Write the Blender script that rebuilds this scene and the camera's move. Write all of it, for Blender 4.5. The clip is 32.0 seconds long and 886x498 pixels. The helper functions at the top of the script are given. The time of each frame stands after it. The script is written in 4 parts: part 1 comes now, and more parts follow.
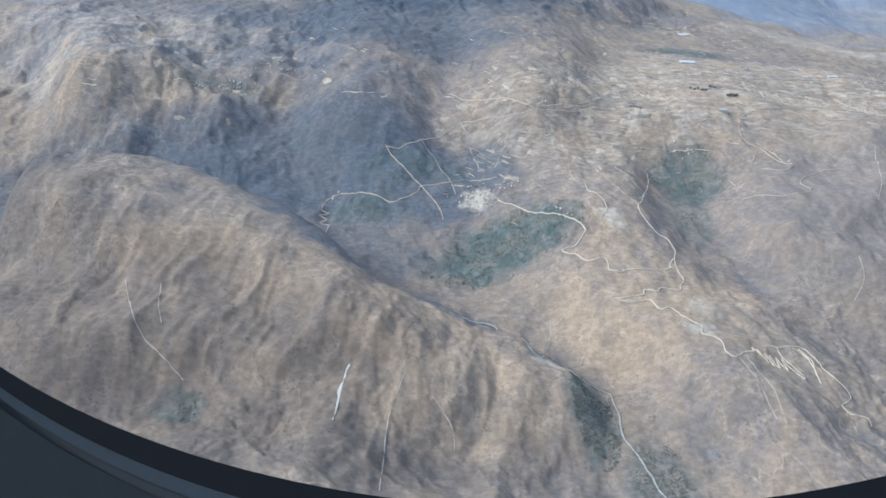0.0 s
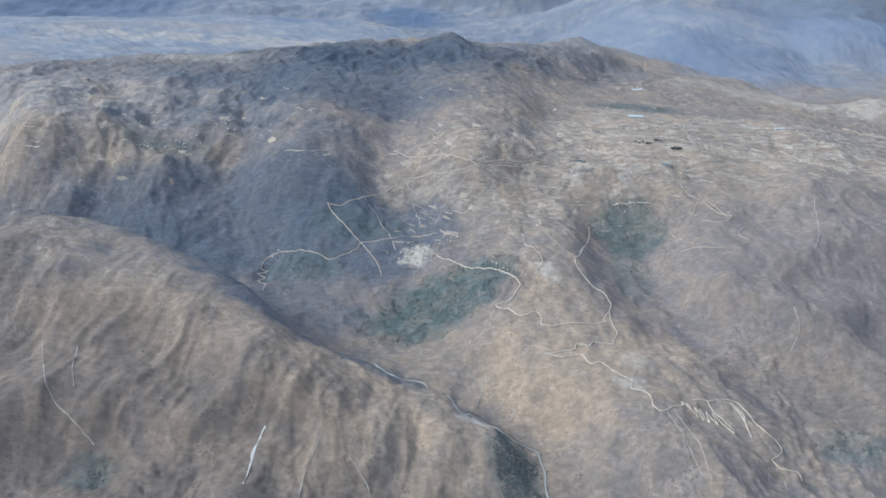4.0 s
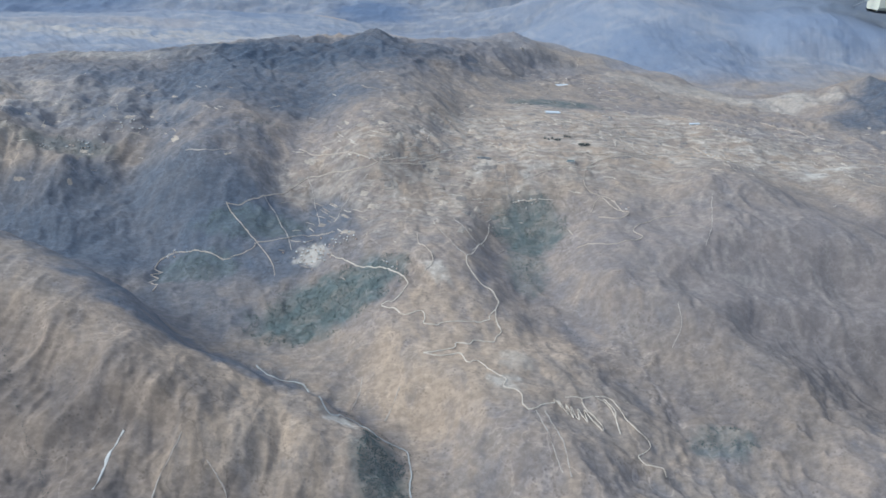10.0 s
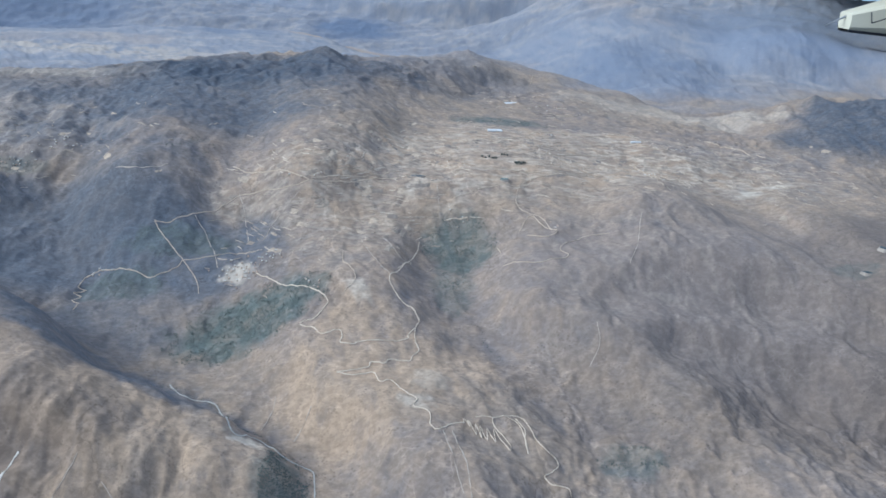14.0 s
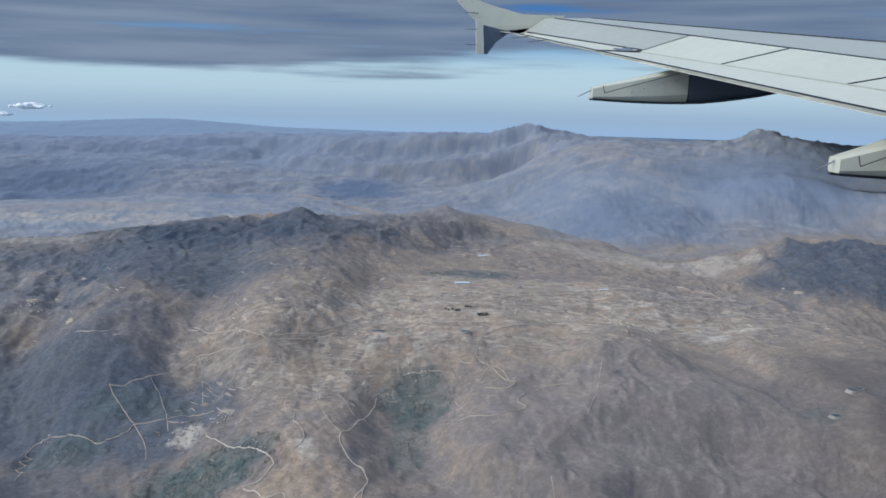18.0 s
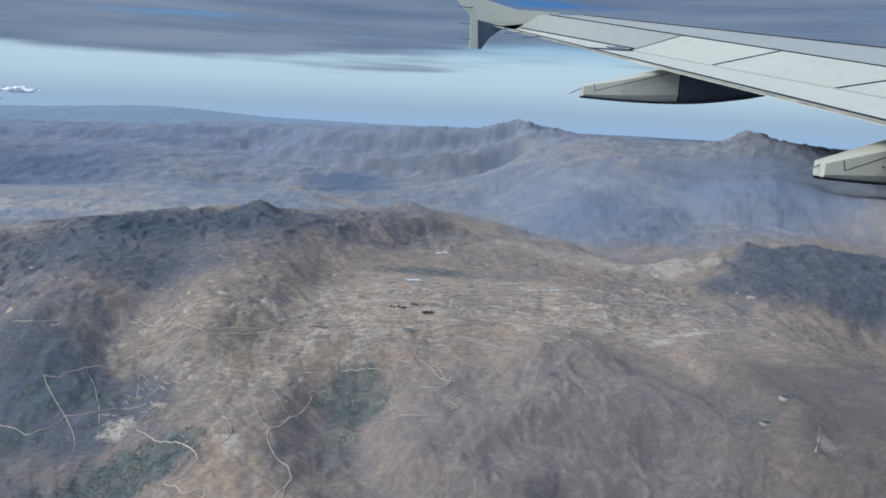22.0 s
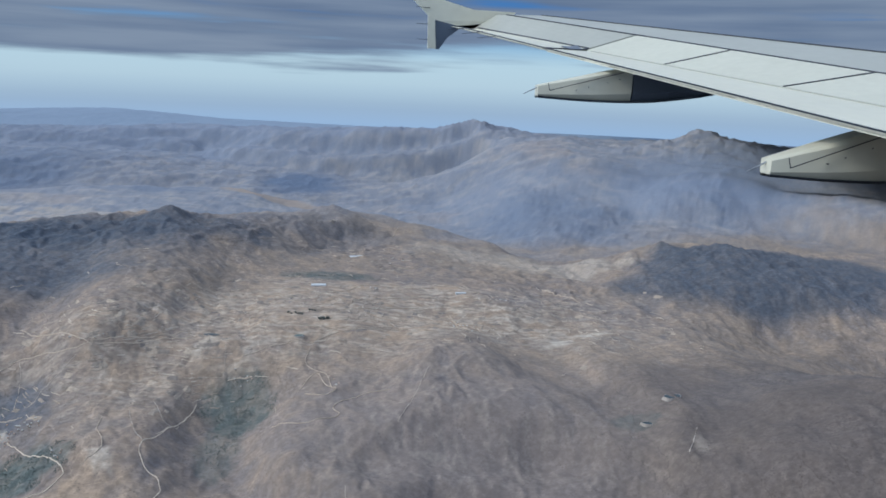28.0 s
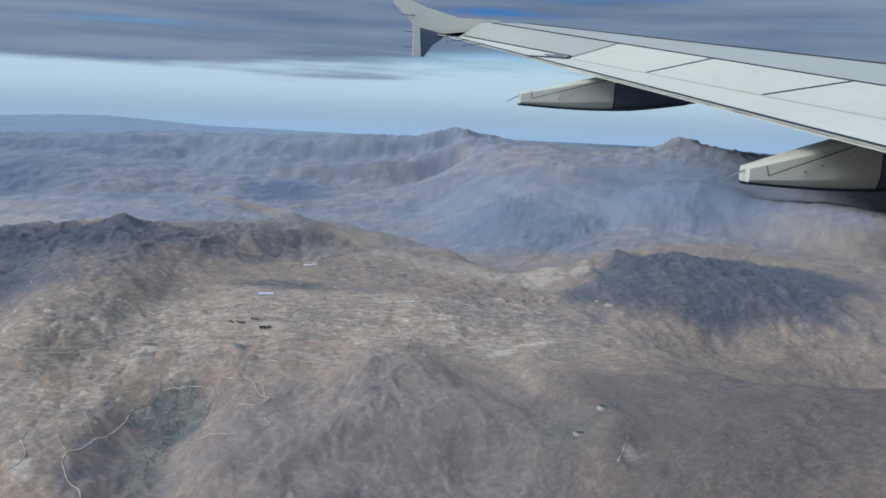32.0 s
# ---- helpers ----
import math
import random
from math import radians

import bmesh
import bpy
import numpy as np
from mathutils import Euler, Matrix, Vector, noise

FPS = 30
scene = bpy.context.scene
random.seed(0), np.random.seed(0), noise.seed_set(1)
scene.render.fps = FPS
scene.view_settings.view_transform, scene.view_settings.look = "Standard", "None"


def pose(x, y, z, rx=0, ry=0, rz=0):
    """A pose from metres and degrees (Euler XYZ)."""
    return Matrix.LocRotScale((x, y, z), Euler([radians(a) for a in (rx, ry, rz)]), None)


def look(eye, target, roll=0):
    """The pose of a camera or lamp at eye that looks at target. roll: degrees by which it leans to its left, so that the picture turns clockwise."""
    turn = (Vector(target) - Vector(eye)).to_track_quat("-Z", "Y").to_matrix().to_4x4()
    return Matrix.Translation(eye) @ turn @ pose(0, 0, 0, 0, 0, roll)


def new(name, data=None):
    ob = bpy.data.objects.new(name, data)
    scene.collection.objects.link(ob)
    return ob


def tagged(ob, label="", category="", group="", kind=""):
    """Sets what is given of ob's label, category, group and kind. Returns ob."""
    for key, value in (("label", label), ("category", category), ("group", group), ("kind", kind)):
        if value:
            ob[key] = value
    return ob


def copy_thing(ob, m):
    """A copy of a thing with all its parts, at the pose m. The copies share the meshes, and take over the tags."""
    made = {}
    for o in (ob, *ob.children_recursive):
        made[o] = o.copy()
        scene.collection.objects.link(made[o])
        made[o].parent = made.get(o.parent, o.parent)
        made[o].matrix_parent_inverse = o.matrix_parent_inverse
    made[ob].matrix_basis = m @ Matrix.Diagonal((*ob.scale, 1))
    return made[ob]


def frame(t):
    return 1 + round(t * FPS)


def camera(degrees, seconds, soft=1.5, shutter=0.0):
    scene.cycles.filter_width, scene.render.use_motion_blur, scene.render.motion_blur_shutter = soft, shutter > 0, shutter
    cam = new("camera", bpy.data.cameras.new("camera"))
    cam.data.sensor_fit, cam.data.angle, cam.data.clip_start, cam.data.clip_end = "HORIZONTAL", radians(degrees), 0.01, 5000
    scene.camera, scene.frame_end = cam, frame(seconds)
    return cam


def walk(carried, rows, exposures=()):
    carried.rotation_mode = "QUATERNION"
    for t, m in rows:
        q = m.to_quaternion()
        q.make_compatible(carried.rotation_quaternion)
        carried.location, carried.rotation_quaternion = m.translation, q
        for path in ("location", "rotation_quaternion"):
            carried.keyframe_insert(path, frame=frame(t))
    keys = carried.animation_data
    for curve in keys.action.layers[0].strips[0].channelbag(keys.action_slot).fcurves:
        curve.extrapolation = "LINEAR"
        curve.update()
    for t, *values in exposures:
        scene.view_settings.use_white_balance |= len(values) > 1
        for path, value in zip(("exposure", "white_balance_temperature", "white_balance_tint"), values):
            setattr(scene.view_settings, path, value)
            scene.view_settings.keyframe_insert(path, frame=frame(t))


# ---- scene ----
cam = camera(56.0, 32.0, soft=1.7)
PATH = [
    (0, (-0.829, -1.335, 150.535), (-0.77, 0.471, 149.678), 3.9),
    (0.5, (2.215, -0.973, 150.559), (2.253, 0.835, 149.704), 3.9),
    (1, (5.14, -1.088, 150.742), (5.159, 0.73, 149.908), 3.6),
    (1.5, (8.47, -1.099, 150.856), (8.515, 0.755, 150.107), 2.4),
    (2, (11.659, -0.932, 151.164), (11.781, 0.921, 150.421), 2.9),
    (2.5, (14.542, -0.639, 151.07), (14.651, 1.215, 150.329), 2.8),
    (3, (17.752, -0.235, 151.579), (17.846, 1.62, 150.835), 2.9),
    (3.5, (20.392, 0.096, 151.491), (20.474, 1.953, 150.751), 3.1),
    (5.5, (32.493, 0.455, 151.726), (32.52, 2.317, 150.998), 2.7),
    (6, (35.623, 0.52, 152.419), (35.679, 2.383, 151.692), 3.0),
    (6.5, (38.457, 0.574, 152.358), (38.507, 2.437, 151.633), 3.0),
    (7, (41.602, 0.768, 152.94), (41.639, 2.63, 152.212), 2.9),
    (7.5, (44.654, 0.745, 153.034), (44.714, 2.606, 152.303), 3.0),
    (8, (47.477, 0.835, 153.5), (47.546, 2.693, 152.765), 3.1),
    (8.5, (50.623, 0.79, 153.858), (50.705, 2.647, 153.121), 3.2),
    (9, (53.758, 0.642, 154.486), (53.886, 2.496, 153.745), 3.4),
    (9.5, (57.151, 0.788, 155.165), (57.265, 2.64, 154.417), 3.1),
    (10, (60.03, 0.781, 154.866), (60.142, 2.633, 154.12), 3.1),
    (10.5, (63.21, 0.648, 154.93), (63.381, 2.497, 154.188), 3.8),
    (11, (66.373, 0.754, 155.453), (66.535, 2.605, 154.712), 3.7),
    (11.5, (69.434, 0.723, 155.353), (69.583, 2.578, 154.619), 3.6),
    (12, (72.696, 0.66, 155.781), (72.829, 2.517, 155.052), 3.4),
    (12.5, (76.267, 0.659, 156.218), (76.389, 2.521, 155.5), 3.3),
    (13, (79.455, 0.518, 156.489), (79.571, 2.383, 155.776), 3.3),
    (13.5, (82.503, 0.433, 156.897), (82.629, 2.298, 156.186), 3.4),
    (15.5, (97.352, -0.277, 157.318), (97.53, 1.595, 156.638), 3.2),
    (16, (100.286, -0.336, 157.082), (100.453, 1.584, 156.546), 2.5),
    (16.5, (103.589, -0.144, 157.222), (103.735, 1.794, 156.75), 1.6),
    (17, (106.755, -0.187, 157.417), (106.885, 1.772, 157.036), 1.2),
    (17.5, (109.777, 0.005, 157.681), (109.893, 1.969, 157.321), 1.2),
    (18, (112.873, 0.281, 157.768), (112.972, 2.246, 157.41), 1.2),
    (18.5, (115.939, 0.075, 158.246), (116.033, 2.039, 157.884), 1.3),
    (19, (118.769, 0.254, 158.417), (118.921, 2.214, 158.054), 1.6),
    (19.5, (121.697, 0.528, 158.584), (121.847, 2.489, 158.218), 1.7),
    (20, (124.551, 0.463, 158.959), (124.692, 2.423, 158.59), 1.5),
    (20.5, (127.867, 0.254, 159.5), (128.013, 2.214, 159.129), 1.6),
    (21, (131.289, 0.462, 159.869), (131.435, 2.422, 159.496), 1.8),
    (21.5, (134.271, 0.636, 159.96), (134.396, 2.597, 159.589), 1.9),
    (22, (137.169, 0.624, 160.412), (137.284, 2.586, 160.04), 2.6),
    (22.5, (140.058, 0.87, 160.497), (140.161, 2.832, 160.126), 2.7),
    (23, (143.106, 0.987, 160.861), (143.192, 2.95, 160.487), 2.5),
    (23.5, (145.852, 0.998, 161.15), (145.93, 2.961, 160.774), 2.3),
    (24, (149.007, 1.156, 161.31), (149.095, 3.118, 160.933), 2.3),
    (24.5, (152.022, 1.069, 161.765), (152.136, 3.03, 161.387), 2.3),
    (25, (155.302, 0.592, 162.35), (155.444, 2.55, 161.972), 2.3),
    (25.5, (158.425, 0.834, 162.51), (158.566, 2.792, 162.131), 2.2),
    (27.5, (170.555, 1.132, 163.309), (170.735, 3.088, 162.937), 2.2),
    (28, (173.636, 0.838, 163.602), (173.83, 2.794, 163.233), 2.3),
    (28.5, (176.733, 1.425, 163.566), (176.922, 3.382, 163.2), 2.3),
    (29, (179.76, 1.118, 163.869), (179.949, 3.076, 163.507), 2.3),
    (29.5, (182.802, 0.935, 163.963), (182.987, 2.893, 163.604), 2.4),
    (30, (185.63, 0.742, 163.977), (185.82, 2.701, 163.621), 2.4),
    (30.5, (188.546, 0.568, 164.167), (188.738, 2.527, 163.811), 2.3),
    (31, (191.584, 0.47, 164.204), (191.775, 2.429, 163.851), 2.3),
    (31.5, (194.542, -0.07, 164.439), (194.732, 1.889, 164.087), 2.3),
    (32, (197.685, -0.181, 165.069), (197.904, 1.776, 164.718), 2.4),
]
walk(cam, [(t, look(eye, target, roll)) for t, eye, target, roll in PATH], [(0, 1.17, 5550, 2), (1, 1.14, 5520, 2), (2, 0.94, 5500, 2), (14, 0.96, 5520, 3), (17, 0.60, 5640, 5), (32, 0.62, 5690, 5)])

# world, sun and exposure
SUN_EL, SUN_AZ = 34.0, 262.0          # azimuth clockwise from +y, where the sun stands
world = bpy.data.worlds.new("sky_world")
scene.world = world
world.use_nodes = True


def node(tree, kind, at=None, **values):
    """A node with its properties and input values set."""
    n = tree.nodes.new(kind)
    for key, value in values.items():
        if key in n.inputs:
            n.inputs[key].default_value = value
        else:
            setattr(n, key, value)
    return n


def build_sky():
    tree = world.node_tree
    tree.nodes.clear()
    out = tree.nodes.new("ShaderNodeOutputWorld")
    sky = tree.nodes.new("ShaderNodeTexSky")
    sky.sky_type, sky.sun_disc = "NISHITA", False
    sky.sun_elevation, sky.sun_rotation = radians(SUN_EL), radians(SUN_AZ)
    sky.altitude, sky.air_density, sky.dust_density = 3000, 1.0, 1.5
    coord = tree.nodes.new("ShaderNodeTexCoord")
    split = tree.nodes.new("ShaderNodeSeparateXYZ")
    tree.links.new(coord.outputs["Generated"], split.inputs[0])
    # layered cloud: noise drawn out along the horizon
    stretch = tree.nodes.new("ShaderNodeMapping")
    stretch.inputs["Scale"].default_value = (1.6, 1.6, 26.0)
    stretch.inputs["Rotation"].default_value = (radians(0.8), radians(1.6), 0)
    tree.links.new(coord.outputs["Generated"], stretch.inputs[0])
    clouds = tree.nodes.new("ShaderNodeTexNoise")
    clouds.inputs["Scale"].default_value, clouds.inputs["Detail"].default_value = 2.2, 5.0
    clouds.inputs["Roughness"].default_value = 0.48
    tree.links.new(stretch.outputs[0], clouds.inputs["Vector"])
    height = tree.nodes.new("ShaderNodeMapRange")
    height.inputs["From Min"].default_value, height.inputs["From Max"].default_value = 0.0, 0.058
    height.inputs["To Min"].default_value, height.inputs["To Max"].default_value = -0.36, 0.15
    tilt = tree.nodes.new("ShaderNodeMath")
    tilt.operation = "MULTIPLY_ADD"
    tilt.inputs[1].default_value = -0.028
    tree.links.new(split.outputs["X"], tilt.inputs[0])
    tree.links.new(split.outputs["Z"], tilt.inputs[2])
    tree.links.new(tilt.outputs[0], height.inputs["Value"])
    add = tree.nodes.new("ShaderNodeMath")
    tree.links.new(clouds.outputs["Fac"], add.inputs[0])
    tree.links.new(height.outputs[0], add.inputs[1])
    cover = tree.nodes.new("ShaderNodeMapRange")
    cover.interpolation_type = "SMOOTHSTEP"
    cover.inputs["From Min"].default_value, cover.inputs["From Max"].default_value = 0.36, 0.60
    tree.links.new(add.outputs[0], cover.inputs["Value"])
    air = tree.nodes.new("ShaderNodeValToRGB")
    air.color_ramp.elements[0].position, air.color_ramp.elements[0].color = 0.47, (0.22, 0.31, 0.45, 1)
    air.color_ramp.elements[1].position, air.color_ramp.elements[1].color = 0.60, (0.055, 0.13, 0.29, 1)
    for place, colour in ((0.490, (0.235, 0.290, 0.355, 1)), (0.497, (0.285, 0.345, 0.390, 1)), (0.505, (0.335, 0.400, 0.425, 1)), (0.517, (0.340, 0.415, 0.440, 1)), (0.530, (0.170, 0.28, 0.385, 1)), (0.542, (0.045, 0.125, 0.28, 1))):
        air.color_ramp.elements.new(place).color = colour
    shift = tree.nodes.new("ShaderNodeMapRange")
    shift.inputs["From Min"].default_value, shift.inputs["From Max"].default_value = -1, 1
    tree.links.new(split.outputs["Z"], shift.inputs["Value"])
    tree.links.new(shift.outputs[0], air.inputs[0])
    tint = tree.nodes.new("ShaderNodeValToRGB")
    tint.color_ramp.elements[0].position, tint.color_ramp.elements[0].color = 0.36, (0.088, 0.114, 0.168, 1)
    tint.color_ramp.elements[1].position, tint.color_ramp.elements[1].color = 0.62, (0.158, 0.182, 0.225, 1)
    tree.links.new(clouds.outputs["Color"], tint.inputs[0])
    mix = tree.nodes.new("ShaderNodeMixRGB")
    tree.links.new(cover.outputs[0], mix.inputs[0])
    tree.links.new(air.outputs[0], mix.inputs[1])
    tree.links.new(tint.outputs[0], mix.inputs[2])
    layers = tree.nodes.new("ShaderNodeBackground")
    layers.inputs["Strength"].default_value = 1.0
    tree.links.new(mix.outputs[0], layers.inputs["Color"])
    blue = tree.nodes.new("ShaderNodeBackground")
    blue.inputs["Strength"].default_value = 0.24
    veil = tree.nodes.new("ShaderNodeHueSaturation")
    veil.inputs["Saturation"].default_value = 0.42
    tree.links.new(sky.outputs[0], veil.inputs["Color"])
    tree.links.new(veil.outputs[0], blue.inputs["Color"])
    up = tree.nodes.new("ShaderNodeMapRange")
    up.inputs["From Min"].default_value, up.inputs["From Max"].default_value = 0.16, 0.45
    tree.links.new(split.outputs["Z"], up.inputs["Value"])
    both = tree.nodes.new("ShaderNodeMixShader")
    tree.links.new(up.outputs[0], both.inputs[0])
    tree.links.new(layers.outputs[0], both.inputs[1])
    tree.links.new(blue.outputs[0], both.inputs[2])
    tree.links.new(both.outputs[0], out.inputs["Surface"])


build_sky()
sun = new("sun", bpy.data.lights.new("sun", "SUN"))
sun.data.energy, sun.data.angle, sun.data.color = 1.5, radians(12), (1.0, 0.925, 0.82)
sun_way = Vector((math.sin(radians(SUN_AZ)) * math.cos(radians(SUN_EL)), math.cos(radians(SUN_AZ)) * math.cos(radians(SUN_EL)), math.sin(radians(SUN_EL))))
sun.matrix_basis = look(sun_way * 900, (0, 0, 0))


# ---- the lie of the land: crest lines and valley floors, with noise for spurs and gullies ----
def perlin(x, y, seed=0):
    xi, yi = np.floor(x).astype(np.int64), np.floor(y).astype(np.int64)
    xf, yf = (x - xi).astype(np.float32), (y - yi).astype(np.float32)

    def corner(i, j):
        h = (xi + i) * 374761393 + (yi + j) * 668265263 + seed * 1442695041
        h = (h ^ (h >> 13)) * 1274126177
        h = (h ^ (h >> 16)) & 0xFFFF
        a = (h * (2 * np.pi / 65536.0)).astype(np.float32)
        return np.cos(a) * (xf - i) + np.sin(a) * (yf - j)

    u, v = xf * xf * xf * (xf * (xf * 6 - 15) + 10), yf * yf * yf * (yf * (yf * 6 - 15) + 10)
    a = corner(0, 0) * (1 - u) + corner(1, 0) * u
    b = corner(0, 1) * (1 - u) + corner(1, 1) * u
    return (a * (1 - v) + b * v) * 1.5


def fbm(x, y, size, octaves=4, seed=0, gain=0.5, ridged=False):
    total, amp, norm = 0.0, 1.0, 0.0
    for k in range(octaves):
        f = 2.03 ** k / size
        n = perlin(x * f + 17.3 * k + seed, y * f - 9.1 * k, seed + k)
        total = total + amp * (1 - 2 * np.abs(n) if ridged else n)
        norm += amp
        amp *= gain
    return total / norm


LINES = []      # crest lines and valley floors: points of (x, y, z), and how wide each one rules


def line(weight, *points):
    LINES.append((weight, points))


# valley floors
line(1.0, (105, 120, -26), (80, 190, -16), (66, 232, -11), (40, 250, -7), (6, 280, -4), (-42, 322, 3), (-78, 348, 10), (-125, 352, 8), (-185, 345, 0), (-188, 290, -8), (-168, 235, -14), (-150, 190, -17))
line(1.0, (-260, 150, -12), (-150, 175, -16), (-90, 196, -10), (-45, 200, -4), (-21, 209, 1), (0, 190, -10), (60, 190, -18))
line(0.8, (100, 362, 22), (113, 340, 15), (130, 290, 4), (162, 243, -4), (175, 200, -14), (160, 120, -26))
line(0.8, (206, 284, 6), (248, 262, -9), (300, 225, -16), (330, 150, -20))
line(0.9, (430, 430, 22), (470, 380, 10), (520, 300, -5), (560, 200, -15))
line(1.0, (478, 836, 36), (400, 745, 28), (335, 695, 26), (270, 800, 22), (190, 1000, 18), (100, 1100, 20), (-50, 1120, 24), (-300, 1080, 15), (-600, 900, 0))
line(1.0, (478, 836, 36), (620, 780, 28), (800, 700, 20), (1000, 560, 10))
line(0.7, (-10, 362, 22), (2, 352, 18), (-5, 320, 6), (6, 280, -4))
line(0.6, (-92, 402, 34), (-82, 378, 22), (-78, 348, 10))
line(0.7, (-185, 345, 0), (-230, 420, 24), (-280, 520, 42))
# crest lines and high ground
line(0.9, (152, 309, 26), (165, 326, 29), (190, 335, 34), (214, 342, 38), (250, 345, 36), (284, 332, 32), (310, 339, 37))
line(0.7, (183, 302, 19), (211, 308, 18), (245, 300, 13), (284, 298, 17))
line(0.8, (-132, 238, 14), (-93, 230, 15), (-66, 244, 16), (-40, 226, 9))
line(1.0, (-300, 260, 30), (-250, 280, 30), (-230, 330, 26))
line(1.2, (-130, 289, 42), (-112, 285, 42), (-93, 280, 39), (-80, 273, 36), (-65, 264, 33), (-51, 257, 29), (-37, 246, 24), (-20, 236, 22), (4, 238, 12), (27, 234, 7), (46, 226, 0))
line(0.8, (102, 400, 44), (84, 362, 30), (76, 314, 25), (71, 288, 14), (82, 262, 9), (106, 233, 5.5), (128, 228, 0), (140, 214, -8))
line(1.0, (102, 400, 44), (155, 423, 48), (154, 457, 49), (150, 481, 50), (234, 471, 47), (308, 488, 40))
line(0.8, (154, 423, 48), (165, 325, 29), (165, 305, 22), (183, 302, 19))
line(0.9, (234, 471, 48), (224, 444, 41), (212, 430, 43), (219, 373, 45), (214, 342, 38), (211, 325, 27))
line(0.8, (224, 444, 41), (278, 418, 36), (274, 390, 33), (284, 312, 26), (280, 290, 8))
line(0.8, (282, 410, 42), (310, 339, 37), (309, 303, 31), (346, 296, 41), (366, 300, 48), (388, 300, 51), (430, 290, 55), (480, 260, 36))
line(0.9, (-420, 440, 46), (-300, 470, 51), (-200, 490, 55), (-120, 520, 60), (-40, 560, 66), (20, 578, 70), (40, 582, 73), (58, 588, 70), (95, 620, 66), (140, 680, 64), (165, 700, 59), (205, 690, 52))
line(0.8, (-260, 620, 40), (-120, 660, 37), (-20, 690, 36), (60, 740, 33), (140, 800, 27), (190, 1000, 18))
line(0.8, (340, 620, 33), (400, 655, 31), (500, 690, 30), (640, 720, 28))
line(0.7, (40, 582, 77), (59, 409, 57), (102, 400, 44))
line(0.7, (-40, 560, 70), (-28, 402, 52), (-3, 365, 28))
line(0.7, (-120, 520, 65), (-83, 446, 49), (-101, 395, 38), (-98, 370, 22))
line(0.7, (-200, 490, 62), (-145, 406, 52), (-139, 376, 26))
line(0.6, (171, 575, 50), (185, 600, 49), (208, 650, 48), (255, 670, 44))
line(1.0, (334, 560, 38), (352, 567, 46), (370, 572, 54), (391, 577, 60), (410, 572, 59), (430, 562, 62), (480, 568, 55), (560, 590, 49), (640, 610, 44), (800, 560, 42))
line(0.8, (-420, 800, 45), (-250, 850, 42), (-141, 850, 39), (-111, 936, 42), (-20, 980, 40))
line(1.2, (-900, 1800, 52), (-450, 1780, 56), (-200, 1850, 70), (40, 1640, 82), (200, 1540, 92), (352, 1482, 106), (410, 1370, 92), (451, 1238, 95), (560, 1215, 94), (646, 1176, 109), (760, 1130, 98), (950, 1080, 92), (1300, 1000, 80))
line(0.8, (451, 1238, 102), (433, 1045, 85), (395, 920, 52), (370, 800, 34))
line(0.8, (646, 1176, 118), (580, 1000, 84), (509, 905, 62), (490, 850, 40))
line(0.8, (760, 1130, 98), (735, 960, 82), (700, 840, 56), (690, 760, 36))
line(0.8, (950, 1080, 92), (930, 900, 70), (900, 780, 44))
line(0.7, (330, 1440, 78), (240, 1430, 60), (120, 1440, 52), (-40, 1530, 50), (-220, 1700, 50))
line(1.0, (300, 1330, 24), (156, 1285, 20), (-40, 1420, 28), (-148, 1640, 28), (-400, 1600, 40), (-700, 1450, 40))
line(1.0, (1700, 1500, 20), (1000, 1800, 25), (500, 2100, 15), (-200, 2400, 15), (-900, 2400, 10))
line(1.0, (-2200, 3900, 34), (-1400, 3700, 58), (-900, 3700, 76), (-400, 3900, 40), (300, 4100, 20))
line(1.0, (500, 3500, 10), (1000, 3400, 30), (1500, 3300, 20), (2100, 3300, 25), (3000, 3000, 10))
line(1.0, (-3500, 500, 0), (-2000, -500, -10), (100, -1500, -10), (2200, -500, -10), (3500, 800, 0))
line(1.0, (-60, -300, -20), (100, 40, -24), (300, -300, -20))


def relief(x, y):
    """Height of the hills at x, y (arrays), before the far ranges are set back."""
    d0 = np.hypot(x - 100, y + 150)
    wx = x + fbm(x, y, 60, 2, 31) * np.clip(d0 * 0.012, 2, 9)
    wy = y + fbm(x, y, 60, 2, 47) * np.clip(d0 * 0.012, 2, 9)
    wx, wy = wx.astype(np.float32), wy.astype(np.float32)
    num, den = np.zeros_like(wx), np.zeros_like(wx)
    far2 = ((8 + 0.004 * d0) ** 2).astype(np.float32)
    for weight, points in LINES:
        for (ax, ay, az), (bx, by, bz) in zip(points, points[1:]):
            ux, uy = bx - ax, by - ay
            norm = 1.0 / (ux * ux + uy * uy)
            px, py = wx - ax, wy - ay
            s = np.clip((px * (ux * norm) + py * (uy * norm)), 0, 1)
            px -= s * ux
            py -= s * uy
            w = weight * ((px * px + py * py + far2) * np.float32(1e-3)) ** np.float32(-1.8)
            num += w * (az + s * (bz - az))
            den += w
    z = (num / den).astype(np.float64)
    away = np.clip((y - 700) / 500, 0, 1)
    # spurs and gullies
    rough = np.clip(0.7 + 0.9 * fbm(x, y, 150, 2, 5), 0.3, 1.15)
    rough = rough * (1 - 0.5 * np.exp(-((x - 220) / 80) ** 2 - ((y - 310) / 45) ** 2)) * (1 - 0.65 * away) * (1 - 0.6 * np.exp(-((x - 170) / 110) ** 2 - ((y - 450) / 70) ** 2))
    gx, gy = x + 9 * fbm(x, y, 34, 3, 61), y + 9 * fbm(x, y, 34, 3, 67)
    z = z + (fbm(gx, gy * 0.8, 44, 5, 11, 0.52, True) - 0.35) * 3.8 * rough
